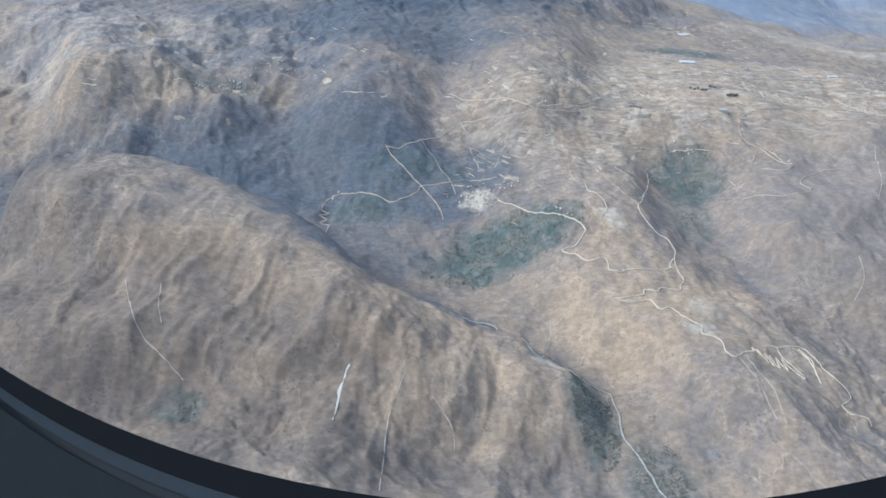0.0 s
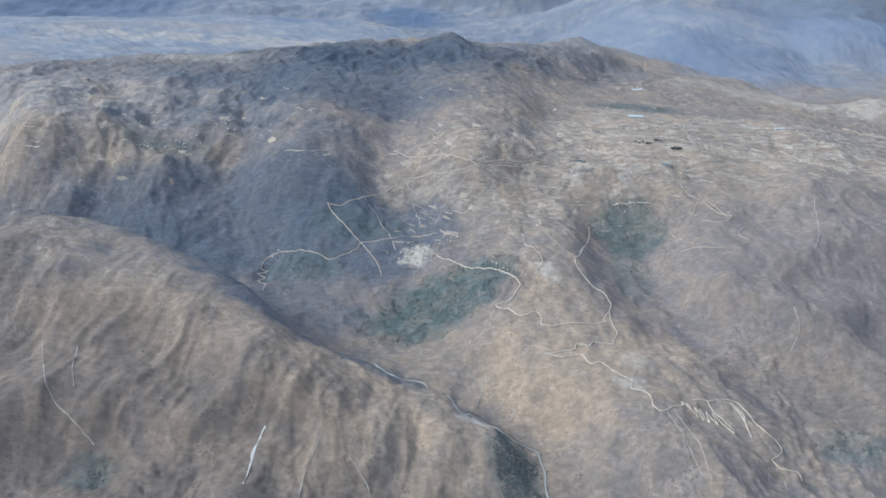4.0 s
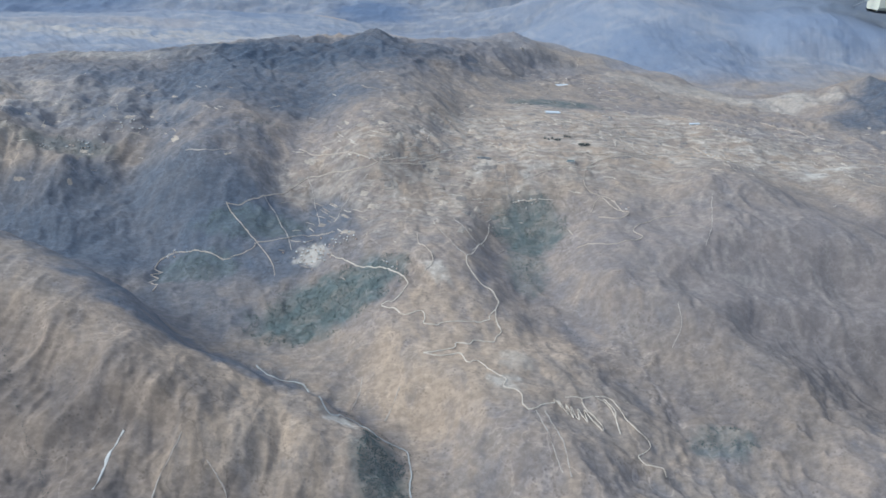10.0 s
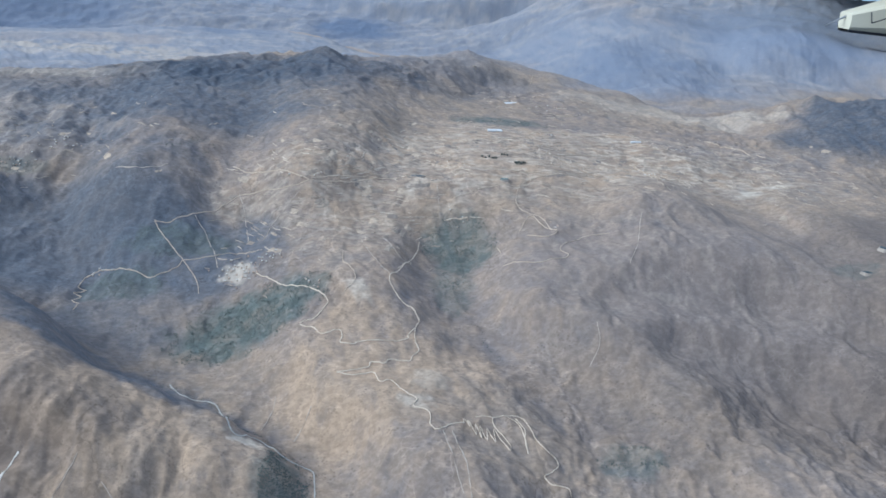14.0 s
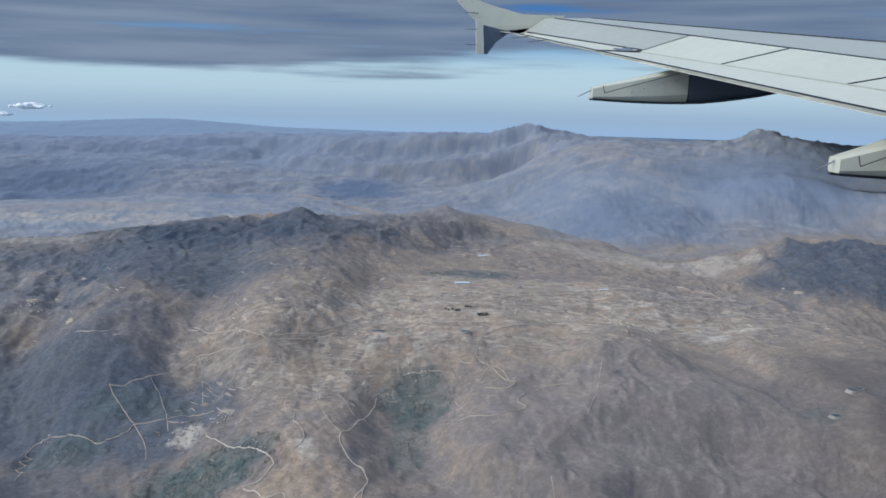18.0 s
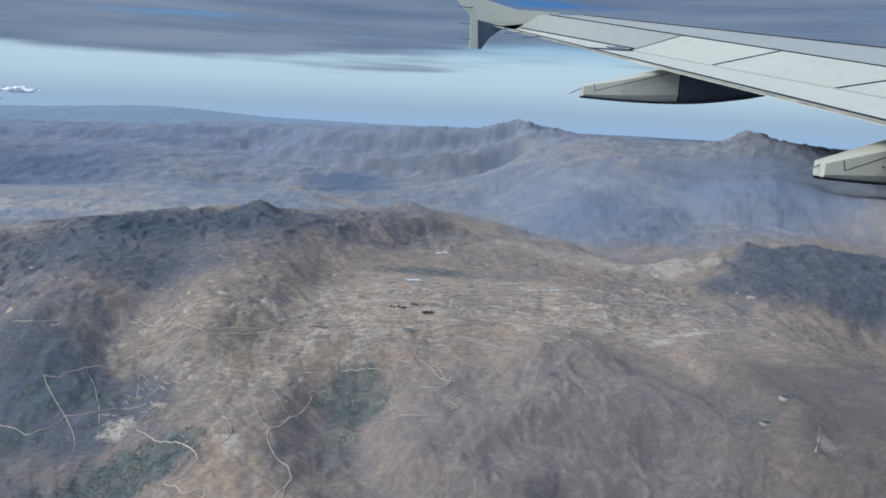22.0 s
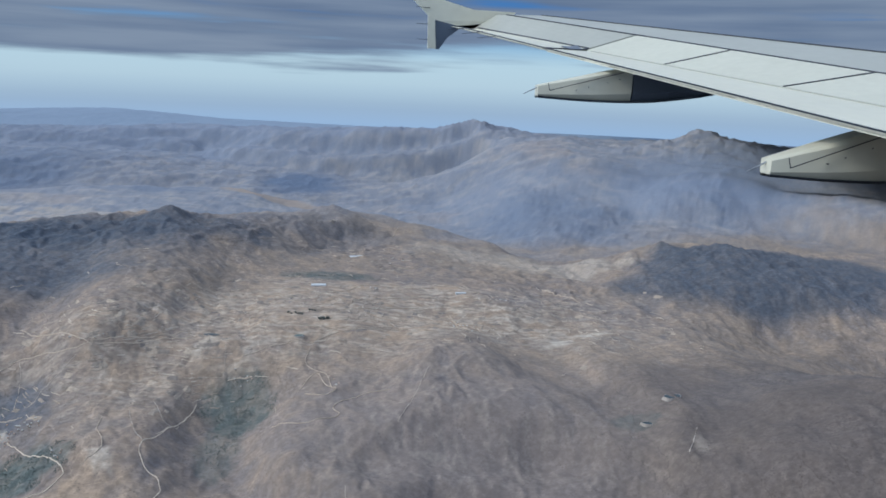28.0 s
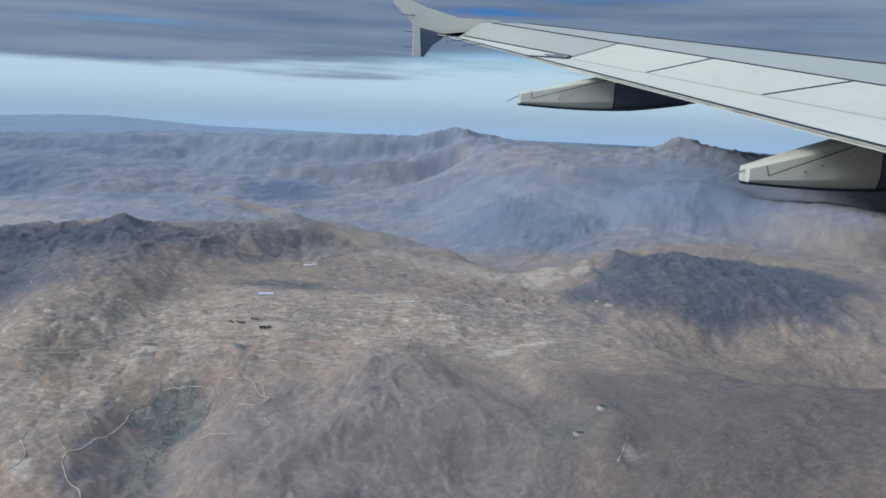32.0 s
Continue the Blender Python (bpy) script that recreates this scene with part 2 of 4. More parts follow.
    z = z + (fbm(gx, gy, 17, 4, 13, 0.5, True) - 0.35) * 1.8 * rough
    # hummocks of the western hills, and gullies down the near face of the first ridge
    west = np.exp(-((x + 110) / 90) ** 2 - ((y - 430) / 75) ** 2)
    z = z + west * (fbm(gx, gy, 30, 4, 29, 0.5, True) - 0.4) * 6.0
    u, v = 0.925 * gx - 0.38 * gy, 0.38 * gx + 0.925 * gy
    face = np.exp(-((v - 195) / 30) ** 2 - ((u + 150) / 110) ** 2)
    z = z + face * (fbm(u, v * 0.25, 24, 4, 37, 0.5, True) - 0.4) * 3.8
    z = z + (fbm(gx + 0.3 * gy, gy * 0.45, 11, 4, 23, 0.5, True) - 0.3) * 0.8 * rough
    # rocky tops
    crest = np.exp(-((y - 560 - 0.25 * x) / 60) ** 2) * np.exp(-((x - 10) / 170) ** 2) + np.exp(-((x - 430) / 90) ** 2 - ((y - 560) / 50) ** 2)
    z = z + crest * (fbm(gx, gy, 26, 5, 91, 0.55, True) - 0.4) * 5.0
    tops = np.exp(-((x - 352) / 150) ** 2 - ((y - 1470) / 100) ** 2) + np.exp(-((x - 640) / 130) ** 2 - ((y - 1160) / 100) ** 2)
    z = z + tops * (fbm(gx, gy, 52, 6, 97, 0.58, True) - 0.42) * 11.0
    for px, py, high, wide in ((40, 582, 5, 13), (152, 692, 7, 16), (95, 622, 3, 14), (-60, 548, 3, 16), (391, 577, 3, 9), (432, 562, 2, 10), (352, 1482, 9, 26), (400, 1420, 5, 24), (646, 1176, 12, 32), (560, 1215, 5, 30), (451, 1240, 4, 22)):
        z = z + high * np.exp(-((x - px) ** 2 + (y - py) ** 2) / wide ** 2)
    z = z + away * (1 - 0.6 * np.clip((y - 2000) / 1000, 0, 1)) * ((fbm(x + 25 * fbm(x, y, 90, 2, 73), y, 190, 6, 71, 0.50, True) - 0.42) * 10 + (fbm(x, y, 46, 4, 83, 0.5, True) - 0.35) * 3.5)
    return z - (np.clip(d0 - 1900, 0, 4000) / 3300) ** 2 * 85


# the ranges behind the plateau are pushed out along sight lines to fit the camera's view behind the wing: distances
# from the mid-path eye as drawn above, and as pushed
MID_EYE = (150.0, 1.0, 161.3)
DRAWN, PUSHED = (0, 780, 1012, 1050, 1250, 1500, 2000, 3500, 5300), (0, 780, 1720, 2720, 2890, 3110, 3500, 4300, 4990)


def set_back(x, y, z):
    """Moves places of the drawn relief out along sight lines from the mid-path eye."""
    d = np.hypot(x - MID_EYE[0], y - MID_EYE[1])
    k = np.interp(d, DRAWN, PUSHED) / np.maximum(d, 1e-6)
    k[d < DRAWN[1]] = 1.0
    return MID_EYE[0] + (x - MID_EYE[0]) * k, MID_EYE[1] + (y - MID_EYE[1]) * k, MID_EYE[2] + (z - MID_EYE[2]) * k


def land(x, y):
    """Height of the ground at x, y (arrays)."""
    d = np.hypot(x - MID_EYE[0], y - MID_EYE[1])
    k = np.where(d < DRAWN[1], 1.0, np.interp(d, PUSHED, DRAWN) / np.maximum(d, 1e-6))
    return MID_EYE[2] + (relief(MID_EYE[0] + (x - MID_EYE[0]) * k, MID_EYE[1] + (y - MID_EYE[1]) * k) - MID_EYE[2]) / k
# ---- end of the lie of the land ----


# ---- materials ----
def material(name):
    m = bpy.data.materials.new(name)
    m.use_nodes = True
    tree = m.node_tree
    return m, tree, tree.nodes["Principled BSDF"]


def plain(name, colour, rough=0.6, metal=0.0, spread=0.12, size=3.0, bump=0.0, spec=0.4):
    """A painted or mineral surface with uneven tone at two scales."""
    m, tree, shader = material(name)
    coord = tree.nodes.new("ShaderNodeTexCoord")
    big, fine = tree.nodes.new("ShaderNodeTexNoise"), tree.nodes.new("ShaderNodeTexNoise")
    big.inputs["Scale"].default_value, fine.inputs["Scale"].default_value = 1.0 / size, 9.0 / size
    big.inputs["Detail"].default_value = fine.inputs["Detail"].default_value = 4
    for n in (big, fine):
        tree.links.new(coord.outputs["Object"], n.inputs["Vector"])
    add = tree.nodes.new("ShaderNodeMath")
    tree.links.new(big.outputs["Fac"], add.inputs[0])
    tree.links.new(fine.outputs["Fac"], add.inputs[1])
    tone = tree.nodes.new("ShaderNodeMapRange")
    tone.inputs["From Min"].default_value, tone.inputs["From Max"].default_value = 0.6, 1.4
    tone.inputs["To Min"].default_value, tone.inputs["To Max"].default_value = 1 - spread, 1 + spread
    tree.links.new(add.outputs[0], tone.inputs["Value"])
    times = tree.nodes.new("ShaderNodeVectorMath")
    times.operation = "SCALE"
    times.inputs[0].default_value = colour
    tree.links.new(tone.outputs[0], times.inputs["Scale"])
    tree.links.new(times.outputs[0], shader.inputs["Base Color"])
    shader.inputs["Roughness"].default_value, shader.inputs["Metallic"].default_value = rough, metal
    shader.inputs["Specular IOR Level"].default_value = spec
    if bump:
        relief = tree.nodes.new("ShaderNodeBump")
        relief.inputs["Strength"].default_value, relief.inputs["Distance"].default_value = bump, size * 0.1
        tree.links.new(fine.outputs["Fac"], relief.inputs["Height"])
        tree.links.new(relief.outputs[0], shader.inputs["Normal"])
    return m


def ground_material():
    """Dry scrub and bare soil; the cover layer holds what grows where, with painted shade and haze."""
    m, tree, shader = material("dry_ground")
    cover = tree.nodes.new("ShaderNodeVertexColor")
    cover.layer_name = "cover"
    coord = tree.nodes.new("ShaderNodeTexCoord")
    fine, grain = tree.nodes.new("ShaderNodeTexNoise"), tree.nodes.new("ShaderNodeTexNoise")
    fine.inputs["Scale"].default_value, fine.inputs["Detail"].default_value, fine.inputs["Roughness"].default_value = 0.16, 6, 0.55
    grain.inputs["Scale"].default_value, grain.inputs["Detail"].default_value, grain.inputs["Roughness"].default_value = 0.9, 5, 0.7
    for n in (fine, grain):
        tree.links.new(coord.outputs["Object"], n.inputs["Vector"])
    tone = tree.nodes.new("ShaderNodeMapRange")
    tone.inputs["From Min"].default_value, tone.inputs["From Max"].default_value = 0.25, 0.75
    tone.inputs["To Min"].default_value, tone.inputs["To Max"].default_value = 0.86, 1.14
    tree.links.new(fine.outputs["Fac"], tone.inputs["Value"])
    specks = tree.nodes.new("ShaderNodeMapRange")
    specks.inputs["From Min"].default_value, specks.inputs["From Max"].default_value = 0.3, 0.7
    specks.inputs["To Min"].default_value, specks.inputs["To Max"].default_value = 0.90, 1.10
    tree.links.new(grain.outputs["Fac"], specks.inputs["Value"])
    plots = tree.nodes.new("ShaderNodeTexNoise")
    plots.inputs["Scale"].default_value, plots.inputs["Detail"].default_value, plots.inputs["Roughness"].default_value = 0.42, 4, 0.6
    squash = tree.nodes.new("ShaderNodeMapping")
    squash.inputs["Scale"].default_value = (0.8, 1.25, 1.0)
    tree.links.new(coord.outputs["Object"], squash.inputs[0])
    tree.links.new(squash.outputs[0], plots.inputs["Vector"])
    light = tree.nodes.new("ShaderNodeMapRange")
    light.interpolation_type = "SMOOTHSTEP"
    light.inputs["From Min"].default_value, light.inputs["From Max"].default_value = 0.36, 0.68
    light.inputs["To Min"].default_value, light.inputs["To Max"].default_value = 0.89, 1.14
    tree.links.new(plots.outputs["Fac"], light.inputs["Value"])
    first_two = tree.nodes.new("ShaderNodeMath")
    first_two.operation = "MULTIPLY"
    tree.links.new(tone.outputs[0], first_two.inputs[0])
    tree.links.new(light.outputs[0], first_two.inputs[1])
    both = tree.nodes.new("ShaderNodeMath")
    both.operation = "MULTIPLY"
    tree.links.new(first_two.outputs[0], both.inputs[0])
    tree.links.new(specks.outputs[0], both.inputs[1])
    for scale, narrow, much, stretch, where in ((0.045, 0.010, 0.34, (1.0, 0.55, 1.0), 0.012), (0.11, 0.016, 0.26, (0.6, 1.2, 1.0), 0.02), (0.075, 0.013, -0.26, (1.1, 0.5, 1.0), 0.016)):
        lay = tree.nodes.new("ShaderNodeMapping")
        lay.inputs["Scale"].default_value = stretch
        lay.inputs["Location"].default_value = (scale * 900, scale * 400, 0)
        tree.links.new(coord.outputs["Object"], lay.inputs[0])
        wind, mask = tree.nodes.new("ShaderNodeTexNoise"), tree.nodes.new("ShaderNodeTexNoise")
        wind.inputs["Scale"].default_value, wind.inputs["Detail"].default_value, wind.inputs["Roughness"].default_value = scale, 4, 0.5
        mask.inputs["Scale"].default_value, mask.inputs["Detail"].default_value = where, 2
        tree.links.new(lay.outputs[0], wind.inputs["Vector"])
        tree.links.new(lay.outputs[0], mask.inputs["Vector"])
        off = tree.nodes.new("ShaderNodeMath")
        off.operation = "SUBTRACT"
        off.inputs[1].default_value = 0.5
        tree.links.new(wind.outputs["Fac"], off.inputs[0])
        size = tree.nodes.new("ShaderNodeMath")
        size.operation = "ABSOLUTE"
        tree.links.new(off.outputs[0], size.inputs[0])
        edge = tree.nodes.new("ShaderNodeMapRange")
        edge.inputs["From Min"].default_value, edge.inputs["From Max"].default_value = 0.0, narrow
        edge.inputs["To Min"].default_value, edge.inputs["To Max"].default_value = much, 0.0
        tree.links.new(size.outputs[0], edge.inputs["Value"])
        here = tree.nodes.new("ShaderNodeMapRange")
        here.inputs["From Min"].default_value, here.inputs["From Max"].default_value = 0.46, 0.60
        tree.links.new(mask.outputs["Fac"], here.inputs["Value"])
        line_here = tree.nodes.new("ShaderNodeMath")
        line_here.operation = "MULTIPLY_ADD"
        line_here.inputs[2].default_value = 1.0
        tree.links.new(edge.outputs[0], line_here.inputs[0])
        tree.links.new(here.outputs[0], line_here.inputs[1])
        joined = tree.nodes.new("ShaderNodeMath")
        joined.operation = "MULTIPLY"
        tree.links.new(both.outputs[0], joined.inputs[0])
        tree.links.new(line_here.outputs[0], joined.inputs[1])
        both = joined
    bush = tree.nodes.new("ShaderNodeTexVoronoi")
    bush.inputs["Scale"].default_value, bush.inputs["Randomness"].default_value = 0.75, 1.0
    tree.links.new(coord.outputs["Object"], bush.inputs["Vector"])
    dot = tree.nodes.new("ShaderNodeMapRange")
    dot.inputs["From Min"].default_value, dot.inputs["From Max"].default_value = 0.20, 0.42
    dot.inputs["To Min"].default_value, dot.inputs["To Max"].default_value = -0.30, 0.0
    tree.links.new(bush.outputs["Distance"], dot.inputs["Value"])
    stand = tree.nodes.new("ShaderNodeMapRange")
    stand.inputs["From Min"].default_value, stand.inputs["From Max"].default_value = 0.46, 0.66
    tree.links.new(fine.outputs["Fac"], stand.inputs["Value"])
    thorn = tree.nodes.new("ShaderNodeMath")
    thorn.operation = "MULTIPLY_ADD"
    thorn.inputs[2].default_value = 1.0
    tree.links.new(dot.outputs[0], thorn.inputs[0])
    tree.links.new(stand.outputs[0], thorn.inputs[1])
    dotted = tree.nodes.new("ShaderNodeMath")
    dotted.operation = "MULTIPLY"
    tree.links.new(both.outputs[0], dotted.inputs[0])
    tree.links.new(thorn.outputs[0], dotted.inputs[1])
    both = dotted
    times = tree.nodes.new("ShaderNodeVectorMath")
    times.operation = "SCALE"
    even = tree.nodes.new("ShaderNodeMix")
    even.inputs["A"].default_value = 1.0
    tree.links.new(cover.outputs["Alpha"], even.inputs["Factor"])
    tree.links.new(both.outputs[0], even.inputs["B"])
    tree.links.new(cover.outputs["Color"], times.inputs[0])
    tree.links.new(even.outputs["Result"], times.inputs["Scale"])
    tree.links.new(times.outputs[0], shader.inputs["Base Color"])
    shader.inputs["Roughness"].default_value = 0.95
    shader.inputs["Specular IOR Level"].default_value = 0.15
    relief = tree.nodes.new("ShaderNodeBump")
    relief.inputs["Strength"].default_value, relief.inputs["Distance"].default_value = 0.22, 1.2
    weak = tree.nodes.new("ShaderNodeMath")
    weak.operation = "MULTIPLY"
    weak.inputs[1].default_value = 0.16
    tree.links.new(cover.outputs["Alpha"], weak.inputs[0])
    tree.links.new(weak.outputs[0], relief.inputs["Strength"])
    tree.links.new(fine.outputs["Fac"], relief.inputs["Height"])
    tree.links.new(relief.outputs[0], shader.inputs["Normal"])
    return m


# ---- the ground: one sheet, fine where it is looked at, out to the horizon on all sides ----
def smooth(a, b, v):
    t = np.clip((v - a) / (b - a), 0, 1)
    return t * t * (3 - 2 * t)


def patch(x, y, cx, cy, rx, ry, turn=0.0, ragged=0.5, seed=3, soft=0.70):
    """1 inside a ragged oval, 0 outside."""
    c, s = math.cos(radians(turn)), math.sin(radians(turn))
    u, v = ((x - cx) * c + (y - cy) * s) / rx, ((y - cy) * c - (x - cx) * s) / ry
    r = np.hypot(u, v)
    out, near = np.zeros_like(x), r < 1.1 + ragged
    if near.any():
        out[near] = 1 - smooth(soft, 1.15, r[near] + ragged * fbm(x[near], y[near], 0.8 * min(rx, ry), 4, seed))
    return out


def blend(rgb, colour, amount):
    return rgb + (np.array(colour) - rgb) * amount[:, None]


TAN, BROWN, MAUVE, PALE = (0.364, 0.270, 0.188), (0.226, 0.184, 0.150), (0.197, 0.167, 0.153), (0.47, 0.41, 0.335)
# a dark tone that paints cloud shade, then umber earth
CLOUD_SHADE, UMBER = (0.058, 0.074, 0.100), (0.120, 0.100, 0.090)
# scrub doubles as shade colour; the last two put distance haze in the ground
SCRUB_AND_SHADE, GREEN, HAZE_GREY, HAZE_BLUE = (0.090, 0.102, 0.124), (0.090, 0.113, 0.108), (0.205, 0.226, 0.265), (0.180, 0.222, 0.300)


def cover(x, y, z):
    """What covers the land: soil, dry grass, scrub, groves, fields, with cloud shade and distance haze painted in."""
    n1, n2, n3 = fbm(x, y, 90, 5, 101, 0.6), fbm(x, y, 20, 5, 113, 0.62), fbm(x, y, 7, 4, 127, 0.6)
    wx = x + 6 * n2
    streak = fbm(wx + 0.25 * y, y * 0.45, 9, 5, 139, 0.62, True)
    strips = fbm(x * 0.22 + 0.1 * y, y, 5, 4, 151, 0.6, True)
    rgb = np.tile(np.array(BROWN), (len(x), 1))
    rgb = blend(rgb, MAUVE, 0.7 * smooth(-0.2, 0.35, n1 + 0.4 * n3))
    rgb = blend(rgb, TAN, 0.34 * smooth(0.05, 0.7, n2 + 0.4 * streak - 0.2 * n1))
    rgb = blend(rgb, SCRUB_AND_SHADE, 0.22 * smooth(0.12, 0.6, -n2 + 0.6 * n3))
    # bare soil on the little crests, thorn in the gullies between them
    sx, sy = x + 9 * fbm(x, y, 34, 3, 61), y + 9 * fbm(x, y, 34, 3, 67)
    rib = 0.55 * fbm(sx, sy, 17, 4, 13, 0.5, True) + 0.45 * fbm(sx + 0.3 * sy, sy * 0.45, 11, 4, 23, 0.55, True)
    rgb = blend(rgb, TAN, 0.36 * smooth(0.42, 0.80, rib))
    rgb = blend(rgb, SCRUB_AND_SHADE, 0.34 * smooth(0.28, -0.05, rib))
    # dry grass of the spurs and of the near slopes, in streaks down the fall of the ground
    grass = np.maximum(patch(x, y, 85, 268, 42, 36, 0, 0.5), np.maximum(patch(x, y, -60, 222, 110, 34, 0, 0.5), 0.45 * patch(x, y, 75, 325, 24, 20, 0, 0.5)))
    rgb = blend(rgb, TAN, grass * (0.24 + 0.46 * smooth(0.1, 0.6, streak + 0.4 * n2)))
    # farmed high ground
    farm = np.maximum(patch(x, y, 165, 440, 105, 62, 8, 0.5), 0.7 * patch(x, y, 45, 375, 52, 42, 0, 0.5))
    rgb = blend(rgb, TAN, farm * (0.24 + 0.48 * smooth(-0.1, 0.4, n2 + 0.5 * n3)))
    rgb = blend(rgb, PALE, farm * 0.5 * smooth(0.42, 0.78, strips + 0.15 * n3))
    rgb = blend(rgb, SCRUB_AND_SHADE, farm * 0.6 * smooth(0.35, 0.6, -n3))
    rgb = blend(rgb, TAN, 0.6 * patch(x, y, -46, 402, 9, 16, -20, 0.4))
    rgb = blend(rgb, TAN, 0.45 * patch(x, y, -16, 396, 14, 6, 0, 0.5))
    hills = patch(x, y, -150, 455, 110, 50, 0, 0.4)
    rgb = blend(rgb, HAZE_GREY, hills * 0.25)
    rgb = blend(rgb, TAN, hills * 0.55 * smooth(0.05, 0.45, n2 + 0.3 * n3))
    rgb = blend(rgb, PALE, hills * 0.30 * smooth(0.4, 0.8, strips + 0.5 * n2))
    rgb = blend(rgb, SCRUB_AND_SHADE, hills * 0.45 * smooth(0.1, 0.5, -n2 - 0.3 * n3))
    # scrub colour on the main ridge and in the western valley, which also paints cloud and slope shade
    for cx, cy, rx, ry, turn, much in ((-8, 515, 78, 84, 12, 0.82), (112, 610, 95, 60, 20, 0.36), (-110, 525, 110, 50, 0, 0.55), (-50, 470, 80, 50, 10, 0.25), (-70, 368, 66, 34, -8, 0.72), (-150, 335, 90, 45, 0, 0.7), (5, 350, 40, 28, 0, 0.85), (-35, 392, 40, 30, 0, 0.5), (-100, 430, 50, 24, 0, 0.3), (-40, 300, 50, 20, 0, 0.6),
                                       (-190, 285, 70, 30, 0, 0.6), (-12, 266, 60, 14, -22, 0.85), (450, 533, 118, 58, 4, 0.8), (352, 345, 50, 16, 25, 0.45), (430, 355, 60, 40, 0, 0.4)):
        rgb = blend(rgb, SCRUB_AND_SHADE, much * patch(x, y, cx, cy, rx, ry, turn, 0.42) * (0.72 + 0.28 * smooth(-0.3, 0.3, -n3)))
    # darkest tone: cloud shade painted on the main ridge and eastern hill
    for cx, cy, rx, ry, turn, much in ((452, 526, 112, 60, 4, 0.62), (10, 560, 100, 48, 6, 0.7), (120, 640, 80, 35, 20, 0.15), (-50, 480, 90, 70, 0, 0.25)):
        rgb = blend(rgb, CLOUD_SHADE, much * patch(x, y, cx, cy, rx, ry, turn, 0.40, 5) * (0.75 + 0.25 * smooth(-0.3, 0.3, -n3)))
    # brown earth; the near ridge is painted darker still for the window's vignette
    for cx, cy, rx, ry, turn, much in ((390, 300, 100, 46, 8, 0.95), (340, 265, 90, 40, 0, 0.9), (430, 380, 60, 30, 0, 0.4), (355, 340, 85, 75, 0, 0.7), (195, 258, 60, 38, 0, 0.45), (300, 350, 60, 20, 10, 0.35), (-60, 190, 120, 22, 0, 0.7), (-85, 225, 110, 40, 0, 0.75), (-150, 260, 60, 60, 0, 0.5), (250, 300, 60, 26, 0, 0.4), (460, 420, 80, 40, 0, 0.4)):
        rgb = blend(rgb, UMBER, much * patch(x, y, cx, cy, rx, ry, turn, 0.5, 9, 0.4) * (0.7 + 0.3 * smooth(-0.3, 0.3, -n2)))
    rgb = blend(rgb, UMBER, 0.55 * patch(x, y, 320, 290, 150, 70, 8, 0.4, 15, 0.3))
    # the western valley's shade is put into its ground colour
    rgb = blend(rgb, SCRUB_AND_SHADE, 0.62 * patch(x, y, -60, 345, 120, 60, 0, 0.4, 17, 0.3))
    rgb = blend(rgb, MAUVE, 0.7 * patch(x, y, 215, 322, 120, 82, 10, 0.5, 3, 0.1))
    rgb = blend(rgb, PALE, 0.18 * patch(x, y, 215, 325, 110, 70, 10, 0.5, 3, 0.2) * smooth(0.55, 0.8, streak))
    # pale plots and rock among the eastern hills
    east = patch(x, y, 285, 455, 80, 60, 0, 0.6, 3, 0.2)
    rgb = blend(rgb, PALE, east * 0.40 * smooth(0.4, 0.75, strips + 0.4 * n3))
    for cx, cy, rx, ry, turn, much in ((276, 411, 9, 6, 20, 0.9), (298, 424, 12, 4, 15, 0.8), (309, 300, 3, 6, 0, 0.2), (24, 336, 8, 7, 0, 0.75), (280, 600, 75, 42, 0, 0.3), (330, 570, 40, 16, 0, 0.4),
                                       (76, 308, 5, 8, 20, 0.55), (68, 328, 12, 14, 0, 0.1), (100, 388, 4, 8, -30, 0.6), (99, 247, 7, 6, 0, 0.5), (104, 262, 8, 6, 0, 0.35), (44, 232, 7, 4, 0, 0.8), (-120, 545, 60, 14, 0, 0.3)):
        rgb = blend(rgb, PALE, much * patch(x, y, cx, cy, rx, ry, turn, 0.95, 3, 0.45))
    # irrigated groves
    for cx, cy, rx, ry, turn, much in ((33, 304, 32, 17, 14, 0.9), (120, 358, 17, 17, 0, 0.8), (116, 332, 10, 22, 0, 0.5), (57, 214, 9, 17, 10, 0.6), (76, 193, 12, 16, 0, 0.5), (-25, 334, 19, 9, 0, 0.6),
                                       (-4, 356, 26, 10, 0, 0.55), (156, 508, 30, 14, 0, 0.7), (172, 232, 12, 8, 0, 0.5), (-70, 205, 9, 6, 0, 0.6), (290, 324, 12, 6, 0, 0.4), (-105, 408, 26, 7, 0, 0.45)):
        rgb = blend(rgb, GREEN, much * patch(x, y, cx, cy, rx, ry, turn, 0.45) * (0.65 + 0.35 * smooth(-0.25, 0.25, n3)))
    # distance haze, painted as blue-grey ground colour on the ranges behind
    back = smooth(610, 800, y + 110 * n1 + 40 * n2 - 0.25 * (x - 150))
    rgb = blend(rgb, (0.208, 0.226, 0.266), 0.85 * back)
    rgb = blend(rgb, TAN, 0.28 * back * smooth(0.15, 0.5, fbm(x, y, 160, 4, 171)) * (1 - smooth(1000, 1500, y)))
    rgb = blend(rgb, PALE, 0.26 * back * smooth(0.5, 0.8, fbm(x * 0.5, y, 45, 5, 181, 0.6, True)))
    rgb = blend(rgb, PALE, 0.20 * back * smooth(0.05, 0.5, n2 + 0.5 * n3) * (1 - smooth(1500, 1900, y)))
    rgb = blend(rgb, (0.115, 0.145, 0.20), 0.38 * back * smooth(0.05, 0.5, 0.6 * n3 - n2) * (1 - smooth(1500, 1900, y)))
